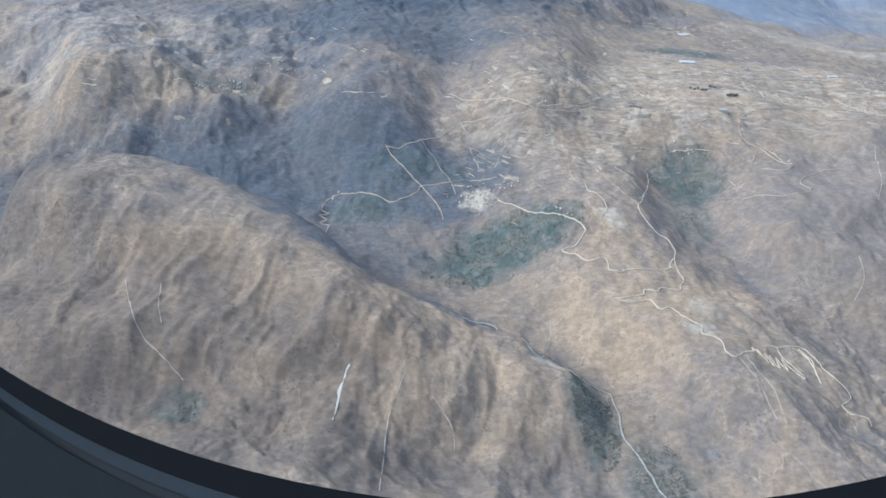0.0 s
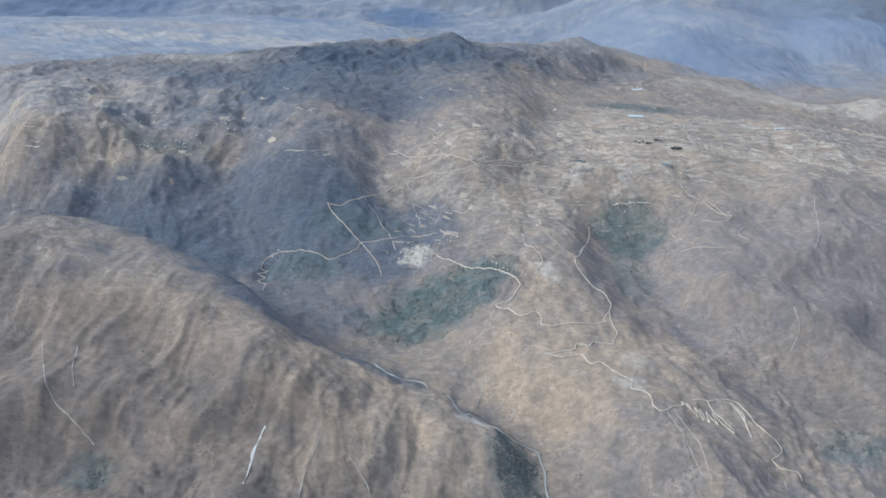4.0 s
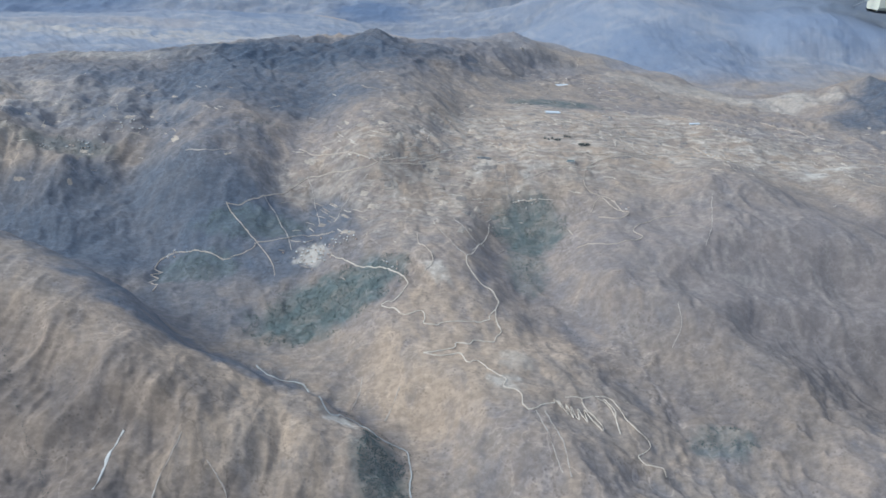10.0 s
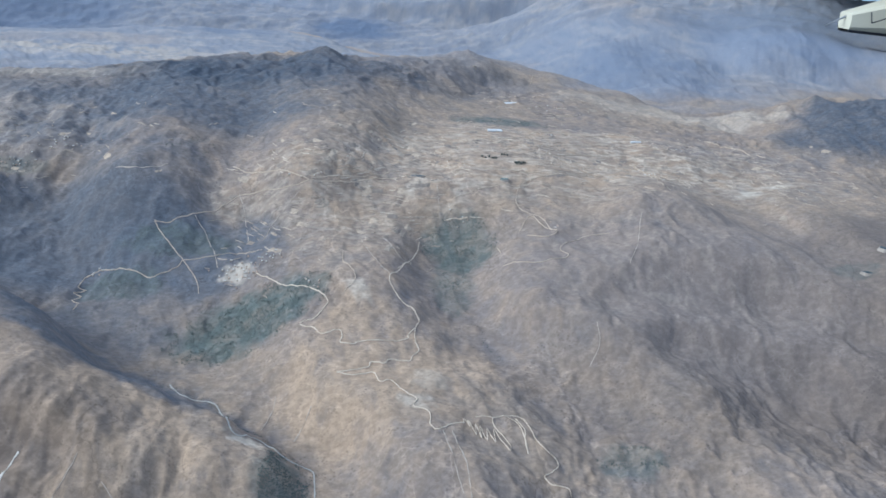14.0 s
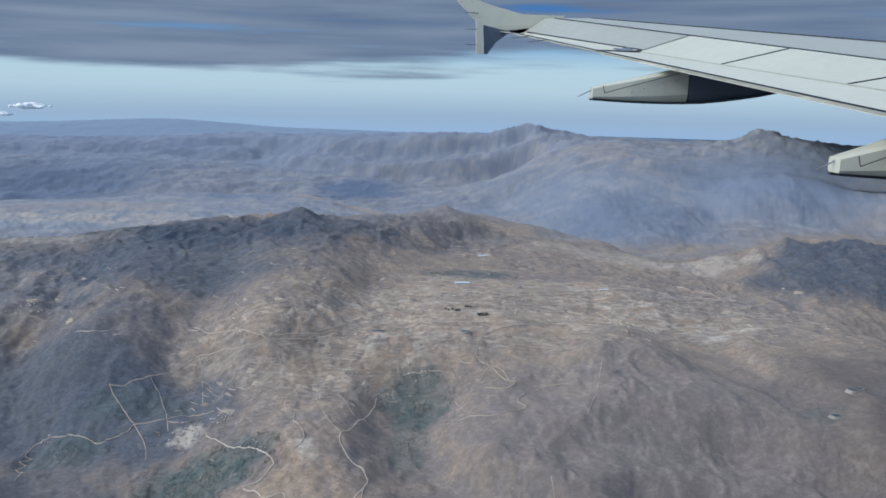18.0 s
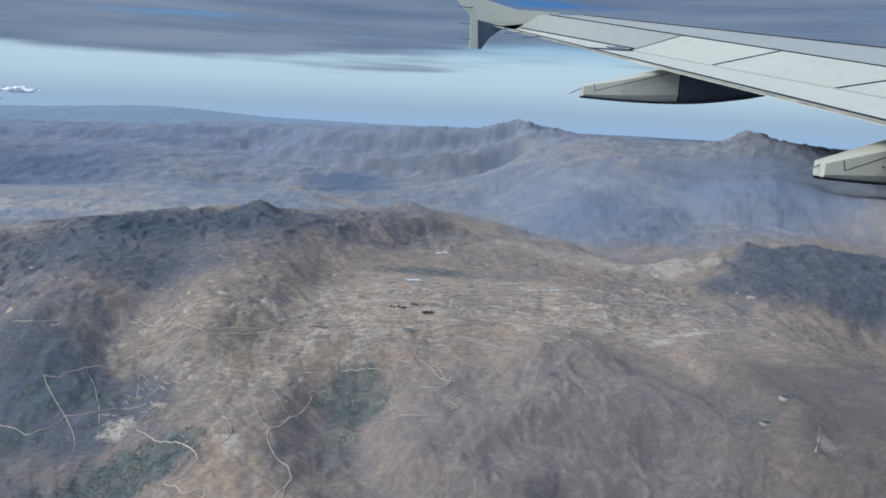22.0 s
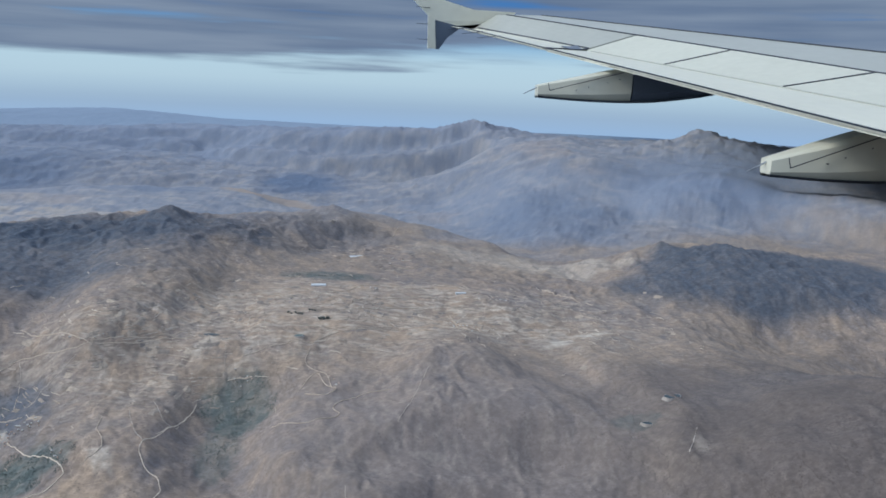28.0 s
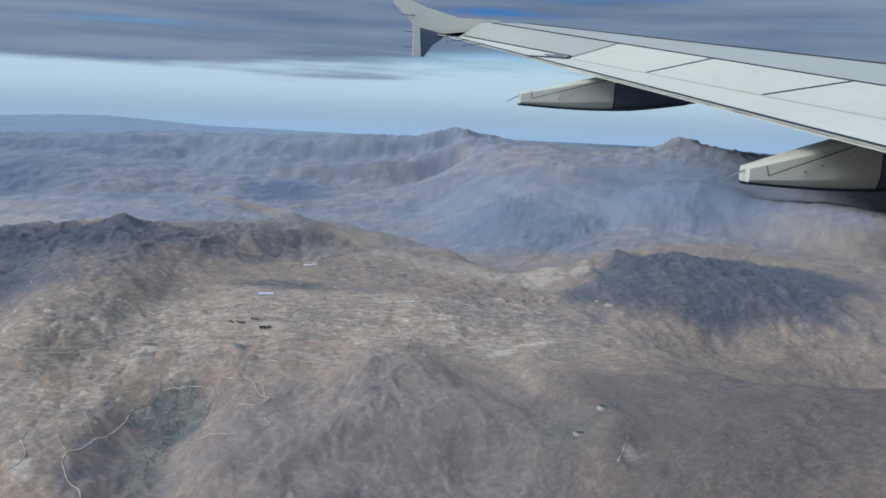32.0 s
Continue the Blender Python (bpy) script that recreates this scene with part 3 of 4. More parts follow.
    # dark patches of forest and painted cloud shade, blued by the same haze
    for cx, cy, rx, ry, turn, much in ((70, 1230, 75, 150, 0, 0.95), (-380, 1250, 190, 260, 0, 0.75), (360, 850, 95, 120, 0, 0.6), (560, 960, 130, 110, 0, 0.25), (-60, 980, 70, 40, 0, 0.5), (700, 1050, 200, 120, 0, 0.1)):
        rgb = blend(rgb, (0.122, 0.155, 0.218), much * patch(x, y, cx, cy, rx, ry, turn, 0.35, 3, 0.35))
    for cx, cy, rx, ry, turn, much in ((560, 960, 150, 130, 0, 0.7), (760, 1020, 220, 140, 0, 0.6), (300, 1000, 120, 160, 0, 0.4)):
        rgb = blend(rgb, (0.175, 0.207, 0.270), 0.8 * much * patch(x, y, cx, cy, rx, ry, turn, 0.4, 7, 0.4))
    rgb = blend(rgb, (0.40, 0.34, 0.275), 0.6 * patch(x, y, -150, 790, 150, 40, 0, 0.5) * smooth(-0.2, 0.4, n2 + 0.5 * strips))
    rgb = blend(rgb, TAN, 0.6 * patch(x, y, 60, 1010, 60, 40, 0, 0.5))
    # haze blue grows with distance, up to the tone of the horizon
    rgb = blend(rgb, HAZE_BLUE, 0.55 * smooth(1250, 1700, y + 120 * n1))
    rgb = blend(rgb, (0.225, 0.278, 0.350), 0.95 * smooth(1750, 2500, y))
    return rgb


def ground():
    cx, cy = 100.0, -180.0
    dense = np.linspace(-37, 37, 920)
    side = np.linspace(-180, -37, 60)[:-1]
    angle = np.radians(np.concatenate([side, dense, -side[::-1][:-1]]))
    radius = np.concatenate([np.linspace(2, 335, 60), np.geomspace(338, 800, 560), np.geomspace(804, 5150, 290)])
    a, r = np.meshgrid(angle, radius)
    x, y = (cx + r * np.sin(a)).ravel(), (cy + r * np.cos(a)).ravel()
    z = relief(x, y)
    gx, gy, gz = set_back(x, y, z)
    rows, cols = len(radius), len(angle)
    i, j = np.meshgrid(np.arange(rows - 1), np.arange(cols), indexing="ij")
    k = (j + 1) % cols
    faces = np.stack([i * cols + j, i * cols + k, (i + 1) * cols + k, (i + 1) * cols + j], -1).reshape(-1, 4)
    mesh = bpy.data.meshes.new("ground")
    mesh.vertices.add(len(x))
    mesh.vertices.foreach_set("co", np.stack([gx, gy, gz], -1).astype(np.float32).ravel())
    mesh.loops.add(faces.size)
    mesh.loops.foreach_set("vertex_index", faces.astype(np.int32).ravel())
    mesh.polygons.add(len(faces))
    mesh.polygons.foreach_set("loop_start", np.arange(0, faces.size, 4, dtype=np.int32))
    mesh.polygons.foreach_set("use_smooth", np.ones(len(faces), dtype=bool))
    mesh.update(calc_edges=True)
    layer = mesh.color_attributes.new("cover", "FLOAT_COLOR", "POINT")
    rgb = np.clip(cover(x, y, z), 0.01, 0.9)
    # grain and bump weaken with distance, as haze would soften them, and on one near slope
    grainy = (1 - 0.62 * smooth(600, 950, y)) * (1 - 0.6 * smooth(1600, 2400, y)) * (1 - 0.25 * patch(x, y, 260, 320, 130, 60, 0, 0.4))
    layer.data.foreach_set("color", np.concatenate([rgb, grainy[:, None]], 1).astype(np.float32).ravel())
    mesh.materials.append(ground_material())
    return tagged(new("ground", mesh), "dry brown mountain land with spurs, valleys and far ranges tinted with haze", "ground", kind="structure")


ground()


def smoothed(points, step):
    """A rounded line through points, in even steps."""
    pts = [Vector(p) for p in points]
    pts = [2 * pts[0] - pts[1]] + pts + [2 * pts[-1] - pts[-2]]
    out = []
    for a, b, c, d in zip(pts, pts[1:], pts[2:], pts[3:]):
        n = max(2, int((c - b).length / step))
        for k in range(n):
            t = k / n
            out.append(0.5 * (2 * b + (c - a) * t + (2 * a - 5 * b + 4 * c - d) * t * t + (3 * b - a - 3 * c + d) * t ** 3))
    return out + [pts[-2]]


def ribbon(name, points, width, mat, label, category, rise=0.26, step=0.9, wobble=0.25):
    """A made way laid on the ground: a low bank with a worn, uneven edge."""
    line_xy = smoothed(points, step)
    xs, ys = np.array([p.x for p in line_xy]), np.array([p.y for p in line_xy])
    dx, dy = np.gradient(xs), np.gradient(ys)
    n = np.maximum(np.hypot(dx, dy), 1e-6)
    px, py = dy / n, -dx / n
    stray = 0.8 * width * fbm(xs, ys, 3.2, 3, 223) + 1.2 * width * fbm(xs, ys, 9, 2, 227)
    xs, ys = xs + px * stray, ys + py * stray
    wide = width * (1 + wobble * fbm(xs, ys, 4, 2, 211) * 2)
    bm = bmesh.new()
    rails = []
    for side, drop in ((-0.75, -0.6), (-0.5, 0.0), (0.5, 0.0), (0.75, -0.6)):
        ex, ey = xs + px * wide * side, ys + py * wide * side
        ez = land(ex, ey) + rise + drop
        if drop == 0:
            ez = np.maximum(ez, land(xs, ys) + rise)
        rails.append([bm.verts.new(p) for p in zip(ex, ey, ez)])
    for one, two in zip(rails, rails[1:]):
        for k in range(len(one) - 1):
            bm.faces.new((one[k], one[k + 1], two[k + 1], two[k]))
    ob = part(name, bm, mat)
    return tagged(ob, label, category, kind="structure")


def part(name, bm, mat, parent=None, label=""):
    """Links a bmesh as one mesh object, under a thing where one is given."""
    mesh = bpy.data.meshes.new(name)
    bmesh.ops.recalc_face_normals(bm, faces=bm.faces)
    bm.to_mesh(mesh)
    bm.free()
    mesh.materials.append(mat)
    ob = new(name, mesh)
    if parent is not None:
        ob.parent = parent
        ob.matrix_parent_inverse = Matrix.Identity(4)
    if label:
        ob["label"] = label
    return ob


ROAD = plain("pale_dirt", (0.56, 0.475, 0.375), 0.95, 0, 0.15, 6, 0.2)
TRACK = plain("earth_track", (0.45, 0.37, 0.29), 0.95, 0, 0.18, 6, 0.2)
RIVER_BED = plain("river_gravel", (0.37, 0.36, 0.33), 0.8, 0, 0.2, 4, 0.2)

for pts in (
    ((102.3, 358.8), (101.1, 351), (95.3, 333.8), (92.1, 325), (89.3, 318.5), (89.2, 313.1), (90.9, 309.9), (93.4, 305.7), (98.5, 302.1), (100.1, 299.1), (101, 296.3), (99.4, 291.7), (99.3, 284.2), (100.6, 279.9), (98, 274.4), (96.7, 271.4), (89.9, 271), (87.5, 268.3), (83, 268.6), (82, 265.8), (75.3, 263.3), (70.9, 262.8)),
    ((70.9, 262.8), (77.3, 261.3), (83.9, 263), (86.6, 257), (90.2, 258.4), (93.7, 253.1), (96.8, 250.7), (99.1, 248.6), (98, 244), (102.2, 242.2), (103.5, 238), (103.3, 234.3), (105.9, 232.2), (111, 236.6), (114.9, 238.6)),
    ((99.4, 291.7), (96.5, 286.9), (96.2, 284.5), (85.7, 281.2), (78.1, 279.8), (75.9, 278.1), (71.3, 278.5), (71.8, 282.5), (70.4, 286.2), (64.3, 283.7), (60.7, 288.2), (55.1, 290.7), (56.8, 292.8), (60, 293.2), (64.4, 299.8), (64.4, 301.8), (59.9, 307.7), (54.2, 312.2), (42.4, 321.1), (32.3, 332.7)),
):
    ribbon("road", pts, 0.25, ROAD, "pale winding dirt road on the dry spur", "road")
for pts in (
    ((114.9, 238.6), (115, 241.7), (116.9, 237.3), (116.3, 240.6), (118.8, 234.7), (118.8, 239.7), (120.5, 233.6), (120.4, 239), (122.4, 233), (122.8, 239), (125, 232.5), (125.4, 239.7), (129.3, 229.4), (129.7, 234.3), (125.3, 241.4), (124.7, 244.4), (119.3, 243.7)),
    ((130.5, 244.6), (133.8, 243.7), (135.3, 236.9), (135.8, 230.1), (135.4, 235.5), (135.6, 241.3), (133.4, 245.7)),
    ((124.7, 244.4), (130.9, 246.2), (136, 246.4), (138.4, 239.6), (140.7, 233.3), (145.7, 230), (144.5, 225.9), (140.2, 222.4), (142.3, 219.4), (147.6, 218.4), (147.8, 215.6)),
):
    ribbon("road", pts, 0.18, ROAD, "pale dirt road in tight switchbacks", "road")
for pts in (
    ((69, 336.2), (69.5, 325.8), (74.3, 316.8), (74.6, 310.3), (71.1, 305.2)),
    ((17.5, 387.7), (28.5, 384.9), (42, 380.2), (49.9, 380.6), (66.1, 385.2), (82.8, 394), (99.3, 397.7), (117.3, 401.9)),
    ((10.1, 407.1), (25, 395.9), (39, 386.9), (44.5, 383.3), (49.9, 380.9)),
    ((-18.5, 366.3), (-9.4, 353.7), (-1.2, 344.8), (6.9, 333.1), (9, 325.8)),
    ((-42.4, 343), (-37.9, 345.3), (-19.4, 339.2), (-11.8, 337), (-2.6, 341), (-0.7, 344.9), (11.3, 347.3), (20.9, 350.8), (32.5, 347.4)),
    ((-18.4, 365.6), (-6.6, 368.9), (12.4, 385), (17.5, 387.7)),
    ((-38.5, 345.7), (-43.2, 342.6), (-44.1, 336.3), (-40.5, 335.9), (-44.5, 332.1), (-40.9, 330.7), (-43.7, 326.9), (-39.4, 323.3), (-40, 317.5)),
    ((198.1, 411.3), (166, 402), (152.7, 392.9), (148.5, 377.4), (151.4, 370.9), (158.6, 366.4), (161.8, 351.8)),
    ((147.6, 355.4), (154.3, 366.8), (158.6, 356.6), (163.8, 350.2), (157.9, 346.5), (150.4, 350.5)),
    ((137.9, 331.5), (152.2, 325), (165.7, 331.2), (163.1, 337.8), (175, 347.5), (187.3, 349.7)),
    ((221.1, 444.8), (225.6, 428.3), (230.2, 416.6), (239.9, 421.2), (244.1, 429.1)),
    ((119.5, 380.5), (137, 388.6), (155.4, 393.4), (160.5, 403.6), (174.4, 405.6), (191.7, 412.1)),
    ((148.7, 462.7), (164.4, 470.7), (177.4, 485.2), (207.7, 485.4), (229.2, 496.2)),
    ((135.2, 406.2), (163.2, 406.3), (180.1, 409.5), (197.8, 418.1)),
    ((174.2, 454.4), (193.3, 461.7), (213.1, 467.2)),
    ((144.8, 428.1), (168.3, 434.5), (193, 449.8), (212.2, 452.5)),
    ((192.6, 544.8), (207.6, 542.6), (215.7, 551.3)),
    ((234.1, 478.1), (244.2, 477.6), (238.8, 467.2)),
    ((222.7, 445.5), (224.5, 432.5), (224.2, 411)),
    ((311.7, 473.8), (300, 497), (287, 519.9)),
    ((94.5, 403.8), (71.1, 389.9), (50.7, 381.4)),
    ((195.8, 650.2), (203.7, 683.5)),
):
    ribbon("track", pts, 0.22, TRACK, "narrow earth track across the fields", "track", 0.26, 1.4)
ribbon("river", ((9.7, 272), (16.9, 263.7), (29.4, 259.6), (39.1, 234.9), (46.4, 239), (54.1, 233.5), (57.9, 231.9), (64.5, 230.9), (66.6, 225.4), (66.8, 217.6), (66.5, 210.6), (70, 204), (73, 196), (75, 188), (84, 170)), 0.4, RIVER_BED, "shallow pale river in a gravel bed", "river", 0.2)

# ---- things ----
PAINT = plain("wing_paint", (0.58, 0.56, 0.445), 0.45, 0.0, 0.06, 400)
PAINT_GREY = plain("grey_wing_skin", (0.36, 0.36, 0.305), 0.45, 0.0, 0.07, 400)
PANEL = plain("spoiler_paint", (0.53, 0.52, 0.42), 0.5, 0.0, 0.07, 300)
# near-black for seams and wicks, and for shade painted under the fairings
SEAM_AND_SHADE = plain("dark_seam_and_shade", (0.03, 0.035, 0.045), 0.6, 0.0, 0.1, 60)
# dark tone that paints shade onto wing parts
SHADE = plain("shaded_part_tone", (0.10, 0.12, 0.15), 0.5, 0.0, 0.08, 60)
METAL = plain("bare_metal", (0.35, 0.36, 0.37), 0.35, 0.8, 0.1, 40)


def loft(rings, closed=True):
    """A skin over rings of equal length, with its ends closed."""
    bm = bmesh.new()
    made = [[bm.verts.new(p) for p in ring] for ring in rings]
    n = len(rings[0])
    for one, two in zip(made, made[1:]):
        for k in range(n if closed else n - 1):
            bm.faces.new((one[k], one[(k + 1) % n], two[(k + 1) % n], two[k]))
    bm.faces.new(made[0])
    bm.faces.new(made[-1])
    return bm


# The aircraft wing: x forward, y out along the span, z up, in units of WING metres from the window
WING = 320.0
WING_EYE = (144.0, 1.0, 161.3)
SIZE = WING / 128


def wing_point(y, f, lift=0.0):
    """A place on the upper skin: y along the span, f of the chord from the trailing edge."""
    te, le = 5.105 - 0.2374 * y, 10.15 - 0.48 * y
    knots = (0.0, 0.25, 0.55, 1.0)
    z = (-0.06 + 0.142 * (y - 6.3), 0.12 + 0.131 * (y - 7.34), 0.45 + 0.146 * (y - 8.43), 0.74 + 0.13 * (y - 9.75))
    return Vector((te + f * (le - te), y, float(np.interp(f, knots, z)) + lift)) * WING


def slab(corners, lift, thick, steps=6):
    """A thin panel on the skin; corners are (y, f) in order round it."""
    (a, b, c, d) = corners
    bm = bmesh.new()
    grid = {}
    for side in (0, 1):
        for i in range(steps + 1):
            for j in range(steps + 1):
                s, t = i / steps, j / steps
                y = (a[0] * (1 - s) + b[0] * s) * (1 - t) + (d[0] * (1 - s) + c[0] * s) * t
                f = (a[1] * (1 - s) + b[1] * s) * (1 - t) + (d[1] * (1 - s) + c[1] * s) * t
                grid[side, i, j] = bm.verts.new(wing_point(y, f, lift - side * thick))
    for side in (0, 1):
        for i in range(steps):
            for j in range(steps):
                bm.faces.new([grid[side, i + u, j + v] for u, v in ((0, 0), (1, 0), (1, 1), (0, 1))])
    edge = [(i, 0) for i in range(steps)] + [(steps, j) for j in range(steps)] + [(i, steps) for i in range(steps, 0, -1)] + [(0, j) for j in range(steps, 0, -1)]
    for one, two in zip(edge, edge[1:] + edge[:1]):
        bm.faces.new((grid[0, one[0], one[1]], grid[0, two[0], two[1]], grid[1, two[0], two[1]], grid[1, one[0], one[1]]))
    return bm


def rod(a, b, r0, r1, sides=8):
    a, b = Vector(a), Vector(b)
    turn = (b - a).to_track_quat("Z", "Y").to_matrix()
    rings = []
    for p, r in ((a, r0), (b, r1)):
        rings.append([p + turn @ Vector((r * math.cos(k * 2 * math.pi / sides), r * math.sin(k * 2 * math.pi / sides), 0)) for k in range(sides)])
    return loft(rings)


def fairing(y, aft, floor, high, nose, wing, split):
    """A flap-track fairing under the trailing edge: x from aft to nose, its keel at floor."""
    rows = []
    half = 0.17
    for k in range(13):
        s = k / 12
        x = aft + (nose - aft) * s
        keel = floor - 0.03 * math.sin(math.pi * min(1, s * 1.6)) + (0.24 * max(0, s - 0.45) ** 2 / 0.3)
        top = high[0] + (high[1] - high[0]) * min(1, s / 0.42)
        top = max(top if s < 0.45 else wing_point(y, 0.0).z / WING - 0.04, keel + 0.02)
        w = half * (0.55 + 0.45 * min(1, s / 0.2)) * (1 - 0.75 * max(0, s - 0.6) / 0.4)
        ring = []
        for u, v in ((-0.8, 1), (0.8, 1), (1, 0.9), (1, 0.25), (0.75, 0.02), (0.4, 0), (-0.4, 0), (-0.75, 0.02), (-1, 0.25), (-1, 0.9)):
            ring.append(Vector((x, y + u * w, keel + (top - keel) * v)) * WING)
        rows.append(ring)
    cut = split
    lid = part("movable_fairing", loft(rows[:cut + 1]), PAINT, wing)
    # shade under the wing is put into the fixed fairing's colour
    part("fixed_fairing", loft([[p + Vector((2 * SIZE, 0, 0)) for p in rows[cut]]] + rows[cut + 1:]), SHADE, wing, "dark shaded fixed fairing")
    side = y - half - 0.008
    step = 0.60 * (nose - aft) * 0.5 + 0.06
    for a, b in (((aft + 0.10, high[0] + 0.02), (aft + 0.12, high[0] - 0.06)), ((aft + 0.12, high[0] - 0.06), (aft + 0.14 + step, high[1] - 0.08))):
        part("lid_seam", rod(Vector((a[0], side, a[1])) * WING, Vector((b[0], side, b[1])) * WING, 0.55 * SIZE, 0.55 * SIZE, 6), SEAM_AND_SHADE, lid, "dark lid seam")
    # a near-black strip paints the shade under the fairing
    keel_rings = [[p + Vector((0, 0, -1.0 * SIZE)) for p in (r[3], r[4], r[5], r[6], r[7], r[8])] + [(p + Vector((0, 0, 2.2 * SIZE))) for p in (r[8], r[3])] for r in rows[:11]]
    part("underside_shade", loft([[Vector((p.x, WING * y + (p.y - WING * y) * 1.03, min(p.z, r[4].z + 1.6 * SIZE))) for p in ring] for ring, r in zip(keel_rings, rows)]), SEAM_AND_SHADE, lid, "dark strip for the shaded underside of the fairing")
    base = Vector((aft, y, floor + 0.10)) * WING
    part("drain_mast", rod(base + Vector((2, 0, 2)) * SIZE, base + Vector((-20, 0, -9)) * SIZE, 1.2 * SIZE, 0.5 * SIZE), METAL, lid, "thin metal spike")
    for u in (0.35, 0.52, 0.78, 0.95):
        spot = Vector((aft + 0.14 + step * u, side, high[0] - 0.06 + (high[1] - high[0] - 0.02) * u - 0.07)) * WING
        part("fastener", rod(spot, spot + Vector((0, 3 * SIZE, 0)), 0.7 * SIZE, 0.7 * SIZE, 6), SEAM_AND_SHADE, lid, "small dark fastener")


def build_wing():
    wing = new("aircraft_wing")
    wing.location = WING_EYE
    tagged(wing, "pale grey airliner wing with flap fairings and tip fence", "wing")
    rings = []
    for y in np.linspace(3.2, 14.9, 14):
        upper = [wing_point(y, f, -0.012) for f in (0.0, 0.12, 0.25, 0.4, 0.55, 0.75, 0.92)]
        le = wing_point(y, 1.0, -0.05)
        chord = 5.045 - 0.2426 * y
        lower = [wing_point(y, f, -chord * d) for f, d in ((0.9, 0.07), (0.7, 0.09), (0.45, 0.06), (0.2, 0.02))]
        rings.append(upper + [le] + lower + [wing_point(y, 0.0, -0.024)])
    part("wing_skin", loft(rings), PAINT_GREY, wing)
    part("leading_panel", slab(((3.2, 0.562), (14.6, 0.565), (14.6, 0.985), (3.2, 0.985)), 0.004, 0.02), PAINT_GREY, wing)
    part("aileron", slab(((11.25, 0.0), (14.6, 0.0), (14.75, 0.275), (11.3, 0.275)), 0.006, 0.03), PAINT, wing)
    part("outer_panel", slab(((11.3, 0.285), (14.75, 0.285), (14.6, 0.545), (11.3, 0.545)), 0.004, 0.02), PAINT_GREY, wing)
    part("flap", slab(((3.2, 0.0), (11.1, 0.0), (11.1, 0.243), (3.2, 0.243)), 0.006, 0.04), PAINT, wing)
    for inner, outer in ((3.2, 5.75), (5.8, 7.75), (7.8, 9.55), (9.6, 11.2)):
        part("spoiler", slab(((inner, 0.252), (outer, 0.252), (outer, 0.538), (inner, 0.538)), 0.012, 0.02), PANEL, wing)
    # rubber seals and gaps between the panels
    for corners in (((3.2, 0.541), (14.6, 0.548), (14.6, 0.555), (3.2, 0.546)), ((11.3, 0.275), (14.75, 0.274), (14.75, 0.286), (11.3, 0.283)), ((11.16, 0.0), (11.21, 0.0), (11.30, 0.27), (11.25, 0.27)),
                    ((3.2, -0.003), (14.6, -0.004), (14.6, 0.002), (3.2, 0.001)), ((3.2, 0.960), (14.6, 0.957), (14.6, 0.978), (3.2, 0.970))):
        part("seal", slab(corners, 0.016, 0.012), SEAM_AND_SHADE, wing, "dark rubber seal")
    part("seal", slab(((3.2, 0.243), (11.1, 0.243), (11.1, 0.250), (3.2, 0.249)), 0.016, 0.012), PAINT_GREY, wing, "grey joint line")
    for y in (5.775, 7.775, 9.575):
        part("seal", slab(((y - 0.006, 0.252), (y + 0.006, 0.252), (y + 0.006, 0.535), (y - 0.006, 0.535)), 0.018, 0.012), SEAM_AND_SHADE, wing, "dark gap between spoilers")
    # flat slab on the skin; the recess's shade is only its dark colour
    part("flap_end_shade", slab(((11.12, 0.13), (11.62, 0.19), (11.58, 0.28), (11.22, 0.23)), 0.022, 0.012, 2), SHADE, wing, "dark slab painted as the shaded recess at the flap end")
    fairing(9.9, 2.11, -0.0, (0.14, 0.40), 4.75, wing, 5)
    fairing(6.6, 3.39, -0.56, (-0.42, -0.08), 6.0, wing, 5)
    # tip fence, a swept blade above and below the tip
    for name, pts in (("upper_fence", ((1.16, 1.30), (0.83, 1.62), (0.78, 1.72), (1.05, 1.72), (1.35, 1.60), (1.95, 1.44), (2.7, 1.43), (2.5, 1.28), (1.75, 1.14), (1.28, 1.22))),
                      ("lower_fence", ((1.16, 1.30), (1.18, 0.76), (1.36, 0.75), (1.50, 0.95), (1.75, 1.14), (1.28, 1.24)))):
        rings = [[Vector((x, 14.9 + dy + (0.10 * abs(z - 1.25) if dy else 0.08 * abs(z - 1.25)), z)) * WING for x, z in pts] for dy in (0.0, 0.06)]
        # the lower fence's shade is painted by its dark material
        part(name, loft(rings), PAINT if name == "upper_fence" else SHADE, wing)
    # the lit aft strip of the lower fence, as a separate pale piece
    rings = [[Vector((x, 14.9 + dy, z)) * WING for x, z in ((1.15, 1.32), (1.16, 0.755), (1.30, 0.752), (1.27, 1.25))] for dy in (-0.02, 0.08)]
    part("fence_edge", loft(rings), PAINT, wing, "pale trailing edge of the tip fence")
    for px, pz in ((1.15, 1.44), (1.16, 1.16), (1.17, 0.90)):
        a = Vector((px, 14.9, pz)) * WING
        part("static_wick", rod(a + Vector((4, 0, 0)) * SIZE, a + Vector((-27, 0, 1)) * SIZE, 0.9 * SIZE, 0.4 * SIZE, 6), SEAM_AND_SHADE, wing, "thin dark discharge wick")
    for y in (14.3, 13.6, 12.9):
        a = wing_point(y, 0.0, 0.0)
        part("static_wick", rod(a + Vector((8, 0, 1)) * SIZE, a + Vector((-36, 0, -5)) * SIZE, 0.9 * SIZE, 0.4 * SIZE, 6), SEAM_AND_SHADE, wing, "thin dark discharge wick")
    return wing


build_wing()


def window_rim():
    """The lower edge of the cabin window, 100 m out and shaped to fit the first view."""
    rim = new("window_frame")
    tagged(rim, "dark rounded lower rim of the cabin window", "window frame")
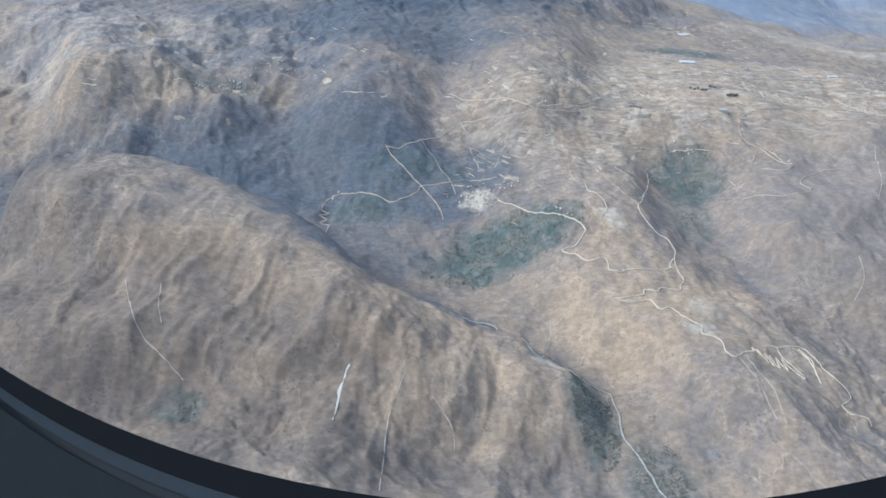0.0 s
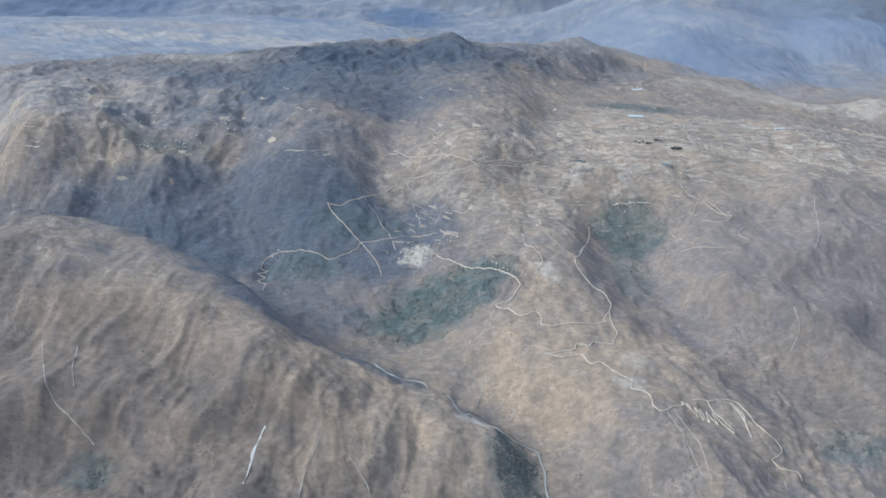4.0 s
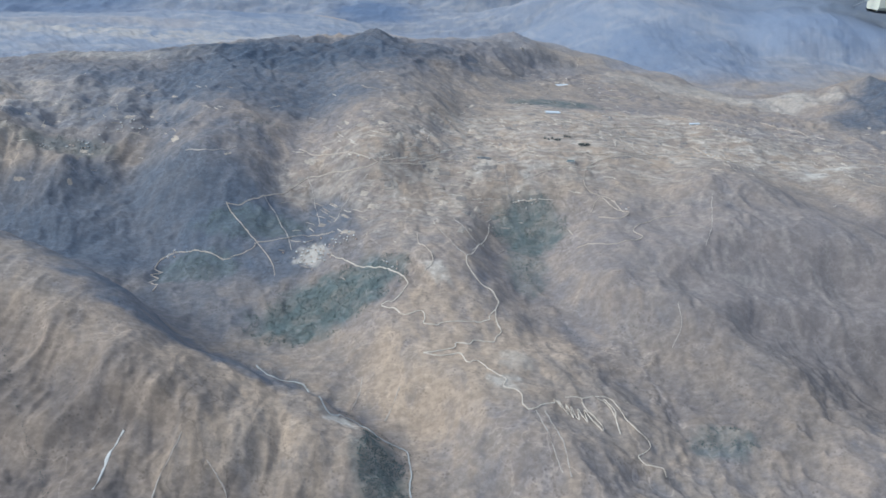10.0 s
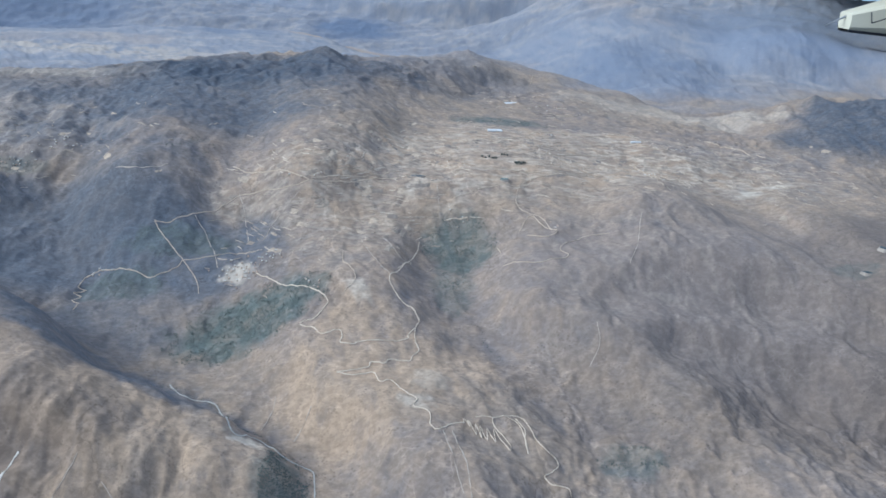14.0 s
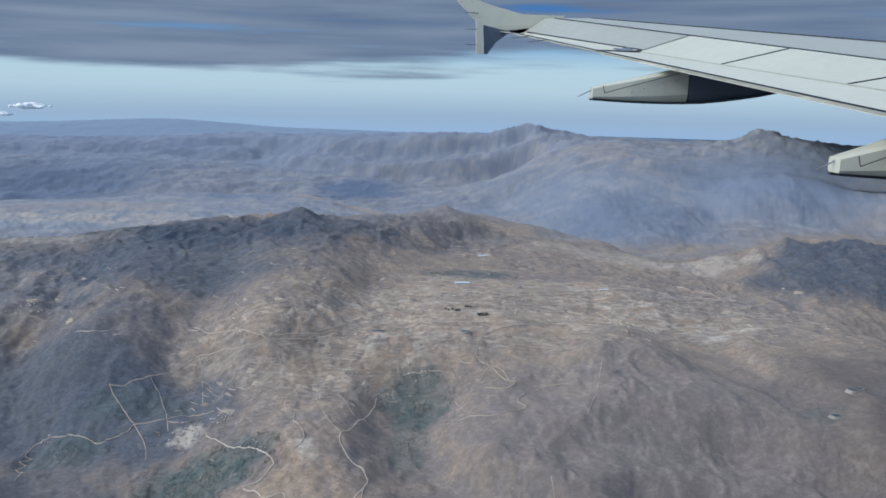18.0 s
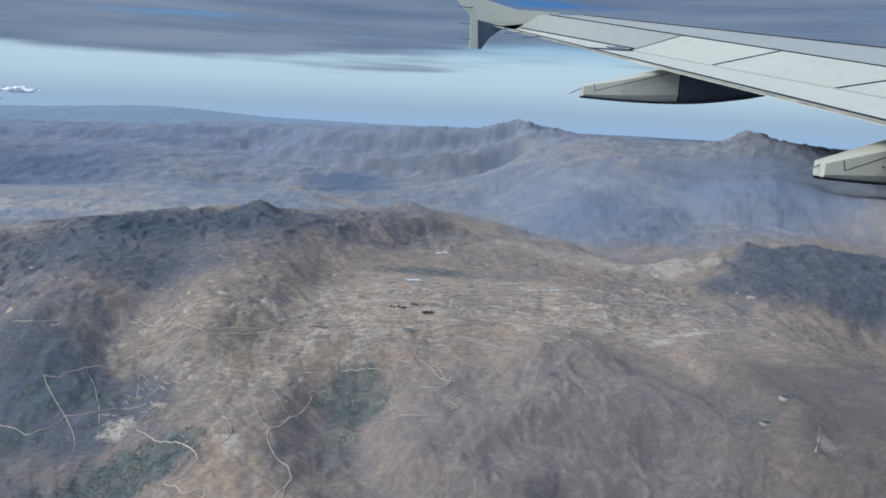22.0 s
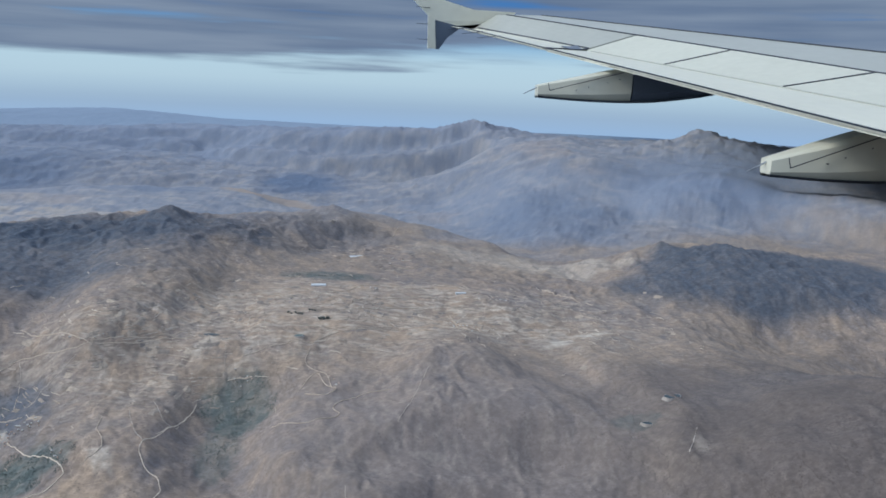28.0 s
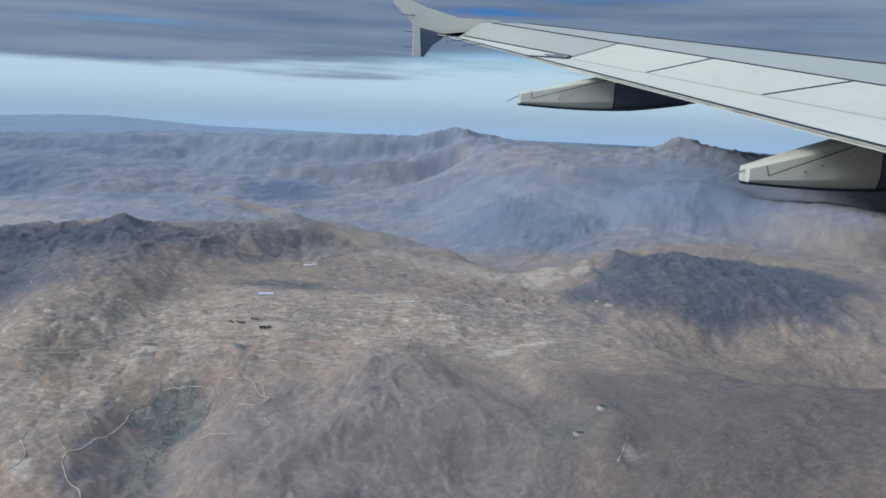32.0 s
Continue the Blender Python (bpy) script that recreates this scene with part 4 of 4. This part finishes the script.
    eye, ahead, right, up = Vector((-0.83, -1.33, 150.5)), Vector((0.03, 0.903, -0.429)), Vector((0.998, -0.004, 0.061)), Vector((-0.054, 0.43, 0.901))

    def place(u, v, depth):
        return eye + (ahead + right * u + up * v) * depth

    def arc(drop, depth):
        pts = []
        for k in range(41):
            a = radians(208 + 93 * k / 40)
            pts.append(place(0.16 + 0.88 * math.cos(a), 0.137 + (0.45 + drop) * math.sin(a), depth))
        return pts

    for name, d0, d1, near, mat, label in (("gasket", 0.0, 0.04, 101.2, plain("black_rubber", (0.008, 0.009, 0.011), 0.8, spec=0.08), "black rubber window seal"),
                                           ("inner_rim", 0.04, 0.062, 100.6, plain("grey_rim", (0.030, 0.036, 0.042), 0.7, spec=0.1), "grey inner rim"),
                                           ("shadow_gap", 0.062, 0.08, 101.2, plain("dark_gap", (0.015, 0.018, 0.022), 0.7), "dark groove"),
                                           ("cabin_panel", 0.08, 0.30, 100, plain("cabin_plastic", (0.018, 0.022, 0.024), 0.8, spec=0.1), "dim grey cabin wall panel")):
        rings = list(zip(arc(d0, near), arc(d1, near - 0.5), arc(d1, near + 2), arc(d0, near + 2)))
        part(name, loft([list(r) for r in rings]), mat, rim, label)
    return rim


window_rim()


# ---- groves, villages, ponds ----
LEAF = plain("dusty_leaves", (0.090, 0.108, 0.098), 0.9, 0, 0.4, 2.5)
DARK_LEAF = plain("dark_leaves", (0.070, 0.082, 0.074), 0.9, 0, 0.35, 2.0)
BARK = plain("bark", (0.16, 0.13, 0.11), 0.9, 0, 0.2, 0.5)
rng = np.random.default_rng(7)
PHI = (1 + 5 ** 0.5) / 2
BALL = np.array([(-1, PHI, 0), (1, PHI, 0), (-1, -PHI, 0), (1, -PHI, 0), (0, -1, PHI), (0, 1, PHI), (0, -1, -PHI), (0, 1, -PHI), (PHI, 0, -1), (PHI, 0, 1), (-PHI, 0, -1), (-PHI, 0, 1)]) / 1.9
BALL_FACES = np.array([(0, 11, 5), (0, 5, 1), (0, 1, 7), (0, 7, 10), (0, 10, 11), (1, 5, 9), (5, 11, 4), (11, 10, 2), (10, 7, 6), (7, 1, 8),
                       (3, 9, 4), (3, 4, 2), (3, 2, 6), (3, 6, 8), (3, 8, 9), (4, 9, 5), (2, 4, 11), (6, 2, 10), (8, 6, 7), (9, 8, 1)])


def clumps(name, x, y, size, mat, label):
    """Many small ragged crowns on the ground, as one mesh."""
    n = len(x)
    z = land(x, y)
    s = size * rng.uniform(0.6, 1.4, n)
    shape = BALL[None] * rng.uniform(0.65, 1.25, (n, 12, 1)) * s[:, None, None] * np.array((1, 1, 0.8))
    co = shape + np.stack([x, y, z + 0.45 * s], -1)[:, None]
    faces = (BALL_FACES[None] + 12 * np.arange(n)[:, None, None]).reshape(-1, 3)
    mesh = bpy.data.meshes.new(name)
    mesh.from_pydata(co.reshape(-1, 3).tolist(), [], faces.tolist())
    mesh.materials.append(mat)
    return tagged(new(name, mesh), label, "trees", kind="stuff")


def scatter(cx, cy, rx, ry, turn, count, seed, gaps=0.0):
    """Places in a ragged oval, thinned where the noise is low."""
    a, r = rng.uniform(0, 2 * np.pi, count), np.sqrt(rng.uniform(0, 1, count))
    u, v = r * np.cos(a) * rx, r * np.sin(a) * ry
    c, s = math.cos(radians(turn)), math.sin(radians(turn))
    x, y = cx + u * c - v * s, cy + u * s + v * c
    keep = fbm(x, y, 7, 3, seed) > gaps + 0.35 * (r - 0.6)
    return x[keep], y[keep]


GROVES = ((33, 304, 34, 17, 14, 6080, -0.05), (120, 358, 18, 17, 0, 2560, 0.0), (116, 332, 10, 22, 0, 704, 0.1), (58, 216, 8, 18, 8, 2880, -0.15), (76, 193, 12, 16, 0, 1920, -0.1), (-25, 334, 19, 8, 0, 1344, 0.05),
          (-4, 356, 28, 12, 0, 1344, 0.1), (156, 508, 32, 14, 0, 1344, 0.05), (172, 232, 13, 8, 0, 768, 0.0), (-70, 205, 9, 6, 0, 512, 0.0), (-105, 408, 30, 9, 0, 1344, 0.1), (-130, 440, 60, 30, 0, 1600, 0.2), (-8, 415, 18, 16, 0, 960, 0.1))
for k, (cx, cy, rx, ry, turn, count, gaps) in enumerate(GROVES):
    gx, gy = scatter(cx, cy, rx, ry, turn, count, 300 + k, gaps)
    clumps("grove", gx, gy, 0.17, LEAF, "grey-green irrigated trees in ragged plots")
line_pts = smoothed(((-71.4, 250.6), (-63.8, 240.8), (-56.8, 227.6), (-49.6, 216.1), (-41.4, 206.5), (-32.9, 185.3)), 0.5)
clumps("gully_scrub", np.array([p.x for p in line_pts]) + rng.normal(0, 0.5, len(line_pts)), np.array([p.y for p in line_pts]) + rng.normal(0, 0.5, len(line_pts)), 0.15, DARK_LEAF, "dark thorn scrub along a dry gully")
line_pts = smoothed(((9.7, 271.8), (29.3, 260.5), (38.1, 250.3), (46.2, 245.2), (54.1, 238.7), (64.5, 231.5), (66.7, 224), (67.5, 210)), 0.3)
clumps("river_scrub", np.array([p.x for p in line_pts]) + rng.normal(-0.8, 1.0, len(line_pts)), np.array([p.y for p in line_pts]) + rng.normal(-0.8, 1.0, len(line_pts)), 0.15, DARK_LEAF, "dark scrub along the river bank")
line_pts = smoothed(((113, 340), (120, 318), (130, 290), (145, 266), (162, 243)), 0.8)
clumps("gully_scrub", np.array([p.x for p in line_pts]) + rng.normal(0, 0.7, len(line_pts)), np.array([p.y for p in line_pts]) + rng.normal(0, 0.7, len(line_pts)), 0.15, DARK_LEAF, "dark thorn scrub along a dry gully")
sx, sy = rng.uniform(-230, 330, 9000), rng.uniform(190, 520, 9000)
keep = fbm(sx, sy, 30, 3, 401) + 0.5 * fbm(sx, sy, 6, 2, 403) > 0.34
clumps("hill_scrub", sx[keep], sy[keep], 0.12, DARK_LEAF, "scattered dark thorn bushes on dry slopes")


def tree(x, y, height):
    """A tall dark tree: tapered trunk, limbs and a ragged crown."""
    base = Vector((x, y, float(land(np.array([x]), np.array([y]))[0]) - 0.1))
    thing = tagged(new("tree"), "tall dark eucalyptus beside the fields", "tree", "windbreak trees")
    thing.location = base
    part("trunk", rod((0, 0, 0), (0.05, 0, height * 0.7), 0.09, 0.03), BARK, thing)
    for k in range(3):
        a = k * 2.1
        part("limb", rod((0.02, 0, height * 0.4), (0.5 * math.cos(a), 0.5 * math.sin(a), height * 0.7), 0.04, 0.015, 5), BARK, thing)
    bm = bmesh.new()
    for k in range(26):
        c = Vector((rng.normal(0, 0.28), rng.normal(0, 0.28), height * rng.uniform(0.4, 1.0)))
        vs = [bm.verts.new(c + Vector(p) * 0.24 * rng.uniform(0.6, 1.2)) for p in BALL]
        for f in BALL_FACES:
            bm.faces.new([vs[i] for i in f])
    part("crown", bm, DARK_LEAF, thing)
    return thing


tree_kinds = [tree(138, 425, 1.1), tree(140, 426, 1.3)]
for x, y in ((136.4, 426.5), (141.5, 424), (142.5, 424.8), (143.5, 424), (152.5, 416.5), (153.6, 416), (154.6, 416.8), (155.4, 415.8), (156.5, 416.4), (157.4, 416.9), (153.2, 415), (155.2, 414.6), (147, 429.5), (148.5, 430), (150, 429.5)):
    copy_thing(tree_kinds[int(rng.integers(2))], Matrix.Translation((x, y, float(land(np.array([x]), np.array([y]))[0]) - 0.1)) @ Matrix.Rotation(rng.uniform(0, 6), 4, "Z"))

ADOBE = plain("mud_brick_wall", (0.42, 0.34, 0.27), 0.9, 0, 0.2, 1.0)
TIN = plain("tin_roof", (0.50, 0.48, 0.44), 0.6, 0.0, 0.2, 1.0)
TILE = plain("tile_roof", (0.40, 0.29, 0.23), 0.8, 0, 0.2, 1.0)


def house(length, width, height, roof):
    thing = tagged(new("house"), "small mud-walled village house with a pitched roof", "house", "village houses")
    a, b = length / 2, width / 2
    bm = bmesh.new()
    low = [bm.verts.new(p) for p in ((-a, -b, -0.4), (a, -b, -0.4), (a, b, -0.4), (-a, b, -0.4))]
    top = [bm.verts.new(p) for p in ((-a, -b, height), (a, -b, height), (a, b, height), (-a, b, height))]
    gable = [bm.verts.new((x, 0, height * 1.45)) for x in (-a, a)]
    for k in range(4):
        if k % 2 == 0:
            bm.faces.new((low[k], low[(k + 1) % 4], top[(k + 1) % 4], top[k]))
    bm.faces.new((low[1], low[2], top[2], gable[1], top[1]))
    bm.faces.new((low[3], low[0], top[0], gable[0], top[3]))
    part("wall", bm, ADOBE, thing)
    e = 0.07
    rings = []
    for x in (-a - e, a + e):
        rings.append([Vector(p) for p in ((x, -b - e, height - 0.03), (x, 0, height * 1.45 + 0.04), (x, b + e, height - 0.03), (x, b + e, height - 0.09), (x, 0, height * 1.45 - 0.03), (x, -b - e, height - 0.09))])
    part("roof", loft(rings), roof, thing, "pale metal roof" if roof is TIN else "brown tiled roof")
    return thing


kinds = [house(0.8, 0.5, 0.32, TIN), house(0.65, 0.46, 0.3, TILE), house(1.05, 0.52, 0.34, TIN)]
first = list(kinds)
taken = []
for cx, cy, rx, ry, count in ((24, 337, 9, 6, 34), (33, 341, 8, 4, 14), (-98, 410, 9, 3, 14), (-78, 425, 8, 4, 12), (-112, 406, 5, 2, 6), (-36, 344, 5, 2, 6), (60, 312, 6, 3, 5), (228, 425, 10, 8, 10), (250, 470, 14, 8, 8),
                              (196, 560, 10, 10, 8), (122, 371, 5, 3, 7), (48, 383, 10, 2, 5), (176, 480, 20, 4, 6), (162, 357, 3, 6, 4)):
    for k in range(count):
        for attempt in range(20):
            x, y = cx + rng.normal(0, 0.55) * rx, cy + rng.normal(0, 0.55) * ry
            if all((x - p) ** 2 + (y - q) ** 2 > 1.6 for p, q in taken):
                break
        taken.append((x, y))
        place_at = Matrix.Translation((x, y, float(land(np.array([x]), np.array([y]))[0]) + 0.05)) @ Matrix.Rotation(rng.choice((0.2, 1.77)) + rng.normal(0, 0.15), 4, "Z")
        if first:
            first.pop().matrix_basis = place_at
        else:
            copy_thing(kinds[int(rng.integers(3))], place_at)

WATER = plain("pond_water", (0.03, 0.045, 0.05), 0.4, 0, 0.2, 3.0, 0.0, 0.2)
GREEN_WATER = plain("green_pond_water", (0.04, 0.085, 0.065), 0.2, 0, 0.2, 3.0)
BANK = plain("bare_bank", (0.32, 0.28, 0.24), 0.95, 0, 0.15, 2.0, 0.2)


def pond(x, y, rx, ry, turn, water, label):
    """Still water in a low earth bank."""
    heights = land(x + np.cos(np.arange(24) / 24 * 6.283) * rx, y + np.sin(np.arange(24) / 24 * 6.283) * ry)
    thing = tagged(new("pond"), label, "pond")
    thing.matrix_basis = pose(x, y, float(heights.mean()) + 0.3, 0, 0, turn)
    outline = [(1 + 0.10 * math.sin(3 * a + x) + 0.06 * math.sin(5 * a)) for a in np.arange(32) / 32 * 2 * np.pi]

    def ring(scale, z):
        return [Vector((rx * scale * o * math.cos(k * math.pi / 16), ry * scale * o * math.sin(k * math.pi / 16), z)) for k, o in enumerate(outline)]

    part("water", loft([ring(1.0, -0.4), ring(1.0, 0.12)]), water, thing, "dark still water")
    bm = bmesh.new()
    rows = [[bm.verts.new(p) for p in ring(sc, z)] for sc, z in ((0.97, 0.0), (1.02, 0.16), (1.07, 0.16), (1.30, -1.2))]
    for one, two in zip(rows, rows[1:]):
        for k in range(32):
            bm.faces.new((one[k], one[(k + 1) % 32], two[(k + 1) % 32], two[k]))
    part("bank", bm, BANK, thing, "bare earth bank")
    return thing


pond(101.5, 399, 3.4, 1.6, 4, WATER, "small dark reservoir behind an earth dam")
pond(144, 394.5, 2.6, 1.4, 10, GREEN_WATER, "small green farm pond with bare banks")
pond(310, 336, 4.2, 2.2, 20, WATER, "dark hill pond in a hollow")
pond(295, 322, 2.4, 1.4, 0, WATER, "small dark hill pond")

SHEET = plain("plastic_sheet", (0.50, 0.51, 0.51), 0.4, 0, 0.08, 2.0)


def greenhouse(x, y, bays, length, turn):
    thing = tagged(new("greenhouse"), "white plastic-covered greenhouse on the plateau", "greenhouse")
    z = float(land(np.array([x]), np.array([y]))[0])
    thing.matrix_basis = pose(x, y, z + 0.1, 0, 0, turn)
    for k in range(bays):
        off = (k - (bays - 1) / 2) * 1.12
        rings = [[Vector((px, off + 0.55 * math.cos(a), max(-0.5, 0.35 + 0.25 * math.sin(a)) if 0 <= a <= math.pi else -0.5)) for a in (0, 0.5, 1.05, 1.57, 2.1, 2.64, math.pi, 4.0, 5.4)] for px in (-length / 2, length / 2)]
        part("bay", loft(rings), SHEET, thing)
    return thing


greenhouse(149, 481, 4, 8.5, 3)
greenhouse(170, 566, 4, 9, 12)
greenhouse(232, 474, 2, 6, 8)

WASH = plain("washed_earth", (0.37, 0.32, 0.27), 0.95, 0, 0.18, 4, 0.2)
SCREE = plain("pale_scree", (0.50, 0.47, 0.42), 0.95, 0, 0.15, 3.0, 0.3)
ribbon("scree", ((-20.3, 216.8), (-21.6, 214), (-22.1, 205.3), (-22.9, 196.2)), 0.55, SCREE, "pale scree in a steep gully", "scree", 0.2, 0.8, 0.9)
ribbon("scree", ((311.6, 310.6), (306.2, 301.2), (303, 295.9)), 0.30, WASH, "pale scree on a bare slope", "scree", 0.2, 0.8, 0.9)
for pts in (
    ((-96.3, 241.8), (-93.3, 234.7), (-88.2, 223.9), (-84.7, 219.7), (-80.5, 217.3), (-76.6, 215.2), (-70.4, 212.2)),
    ((-83.9, 239.3), (-81.8, 228.9), (-79.2, 223)),
    ((-2.4, 214.8), (-6.7, 202.5), (-7.5, 191.3), (-7.8, 175.6)),
    ((5.8, 209.6), (12.3, 203.3), (13.3, 197.4)),
    ((16.1, 388.1), (19.5, 380.4), (22.3, 370.3), (24.8, 358.5)),
    ((45.4, 377.1), (40.4, 371.7), (35.6, 366.1), (31.6, 355.8)),
    ((110.7, 387.2), (111.4, 378), (112.4, 375.4)),
    ((76.1, 347.4), (83.6, 326.8), (89.1, 319.3)),
    ((85.2, 352.6), (93.1, 337.7), (97.9, 338.7)),
    ((107.4, 232), (110.5, 217.2), (112.9, 208.5)),
    ((110.4, 232.8), (114.1, 217), (115.1, 206.3)),
    ((-1.9, 372.4), (4.2, 364.6), (10.8, 351.5), (14.5, 340.9)),
    ((204.5, 361.1), (196.7, 335.7), (189.9, 321.1)),
    ((169.5, 288), (169.5, 280.2), (165.3, 275.1)),
    ((-18, 393.7), (-29.9, 386.4), (-41.1, 389.3)),
    ((62.5, 254.5), (60.6, 250.1), (57.8, 243.5)),
    ((49.3, 264.7), (48.6, 257.5), (46, 248.7)),
):
    ribbon("dry_gully", pts, 0.24, WASH, "pale washed-out gully on the hillside", "gully", 0.14, 0.9, 0.8)
ribbon("track", ((114, 370.5), (119, 371.4), (125, 371)), 0.35, TRACK, "pale lane between groves", "track", 0.2, 1.2)


def island_soil(name, one, two):
    """Worked soil whose tone changes from plot to plot."""
    m, tree, shader = material(name)
    geo = tree.nodes.new("ShaderNodeNewGeometry")
    ramp = tree.nodes.new("ShaderNodeValToRGB")
    ramp.color_ramp.elements[0].color, ramp.color_ramp.elements[1].color = (*one, 1), (*two, 1)
    tree.links.new(geo.outputs["Random Per Island"], ramp.inputs[0])
    coord, noise = tree.nodes.new("ShaderNodeTexCoord"), tree.nodes.new("ShaderNodeTexNoise")
    noise.inputs["Scale"].default_value, noise.inputs["Detail"].default_value = 0.8, 5
    tree.links.new(coord.outputs["Object"], noise.inputs["Vector"])
    tone = tree.nodes.new("ShaderNodeMapRange")
    tone.inputs["From Min"].default_value, tone.inputs["From Max"].default_value = 0.3, 0.7
    tone.inputs["To Min"].default_value, tone.inputs["To Max"].default_value = 0.8, 1.2
    tree.links.new(noise.outputs["Fac"], tone.inputs["Value"])
    times = tree.nodes.new("ShaderNodeVectorMath")
    times.operation = "SCALE"
    tree.links.new(ramp.outputs[0], times.inputs[0])
    tree.links.new(tone.outputs[0], times.inputs["Scale"])
    tree.links.new(times.outputs[0], shader.inputs["Base Color"])
    shader.inputs["Roughness"].default_value = 0.95
    shader.inputs["Specular IOR Level"].default_value = 0.15
    return m


def along_contour(x, y):
    """Unit direction that keeps level at each place."""
    dx, dy = land(x + 2, y) - land(x - 2, y), land(x, y + 2) - land(x, y - 2)
    n = np.maximum(np.hypot(dx, dy), 1e-6)
    return -dy / n, dx / n


def farm_places(count, seed):
    pick = np.random.default_rng(seed)
    xs, ys = [], []
    for cx, cy, rx, ry, share in ((165, 445, 95, 50, 0.42), (70, 385, 50, 45, 0.22), (285, 450, 70, 50, 0.16), (-110, 430, 80, 45, 0.07), (190, 570, 60, 40, 0.06)):
        n = int(count * share)
        xs.append(cx + rx * 0.55 * pick.normal(size=n))
        ys.append(cy + ry * 0.55 * pick.normal(size=n))
    x, y = np.concatenate(xs), np.concatenate(ys)
    keep = fbm(x, y, 26, 3, 503) > -0.12
    return x[keep], y[keep], pick


def terraces(count):
    """Low pale earth banks that follow the contours of the farmed ground."""
    x, y, pick = farm_places(count, 41)
    n, steps = len(x), 9
    stride, wide = pick.uniform(0.25, 0.95, n), pick.uniform(0.10, 0.22, n)
    tx, ty = along_contour(x, y)
    rows = []
    for k in range(steps):
        slim = wide * math.sin(math.pi * (k + 0.6) / (steps + 0.2)) ** 0.5
        for side, rise in ((-1.6, -0.25), (-0.6, 0.2), (0.6, 0.2), (1.6, -0.25)):
            px, py = x - ty * slim * side, y + tx * slim * side
            rows.append(np.stack([px, py, land(x, y) + rise], -1))
        nx, ny = along_contour(x + tx * stride, y + ty * stride)
        flip = np.sign(nx * tx + ny * ty)
        tx, ty = 0.5 * tx + 0.5 * nx * flip, 0.5 * ty + 0.5 * ny * flip
        x, y = x + tx * stride, y + ty * stride
    co = np.stack(rows, 1).reshape(-1, 3)
    one = np.array([(4 * k + j, 4 * k + j + 1, 4 * k + j + 5, 4 * k + j + 4) for k in range(steps - 1) for j in range(3)])
    faces = (one[None] + 4 * steps * np.arange(n)[:, None, None]).reshape(-1, 4)
    mesh = bpy.data.meshes.new("terrace_banks")
    mesh.from_pydata(co.tolist(), [], faces.tolist())
    mesh.materials.append(island_soil("terrace_earth", (0.27, 0.22, 0.175), (0.50, 0.43, 0.35)))
    return tagged(new("terrace_banks", mesh), "low pale earth banks between hillside plots", "terraces", kind="stuff")


def plots(count):
    """Small worked plots, turned along the slope."""
    x, y, pick = farm_places(count, 43)
    n, g = len(x), 5
    tx, ty = along_contour(x, y)
    a, b = pick.uniform(1.2, 3.8, n), pick.uniform(0.7, 1.9, n)
    rows = []
    for i in range(g):
        for j in range(g):
            u, v = (i / (g - 1) * 2 - 1) * a, (j / (g - 1) * 2 - 1) * b
            u, v = u * pick.uniform(0.85, 1.1, n), v * pick.uniform(0.8, 1.15, n)
            px, py = x + tx * u - ty * v, y + ty * u + tx * v
            inner = 0 < i < g - 1 and 0 < j < g - 1
            rows.append(np.stack([px, py, land(px, py) + (0.16 if inner else -0.05)], -1))
    co = np.stack(rows, 1).reshape(-1, 3)
    one = np.array([(g * i + j, g * i + g + j, g * i + g + j + 1, g * i + j + 1) for i in range(g - 1) for j in range(g - 1)])
    faces = (one[None] + g * g * np.arange(n)[:, None, None]).reshape(-1, 4)
    mesh = bpy.data.meshes.new("field_plots")
    mesh.from_pydata(co.tolist(), [], faces.tolist())
    mesh.materials.append(island_soil("plot_soil", (0.18, 0.155, 0.135), (0.42, 0.345, 0.265)))
    return tagged(new("field_plots", mesh), "small worked plots of bare and stubbled soil", "fields", kind="stuff")


terraces(1500)
plots(420)

CLOUD = plain("cloud_white", (0.85, 0.85, 0.85), 1.0, 0, 0.04, 40)


def cloud(x, y, z, wide, high, count):
    """A small far cumulus: many soft puffs on a flat base."""
    bm = bmesh.new()
    for k in range(count):
        u = float(np.clip(rng.normal(0, 0.25), -0.5, 0.5))
        c = Vector((u * wide, rng.normal(0, 0.1) * wide, abs(rng.normal(0, 0.25)) * high * max(0.2, 1 - abs(u) * 1.4)))
        r = high * rng.uniform(0.5, 0.95) * max(0.35, 1 - abs(u))
        vs = [bm.verts.new(c + Vector((p[0] * 1.5, p[1], p[2] * 0.62)) * r * rng.uniform(0.8, 1.15)) for p in BALL]
        for f in BALL_FACES:
            bm.faces.new([vs[i] for i in f])
    for f in bm.faces:
        f.smooth = True
    ob = part("cloud", bm, CLOUD)
    ob.location = (x, y, z)
    return tagged(ob, "small white cumulus cloud low over the horizon", "cloud")


cloud(-1664, 4121, 74, 170, 26, 60)
cloud(-1770, 4071, 36, 90, 16, 30)
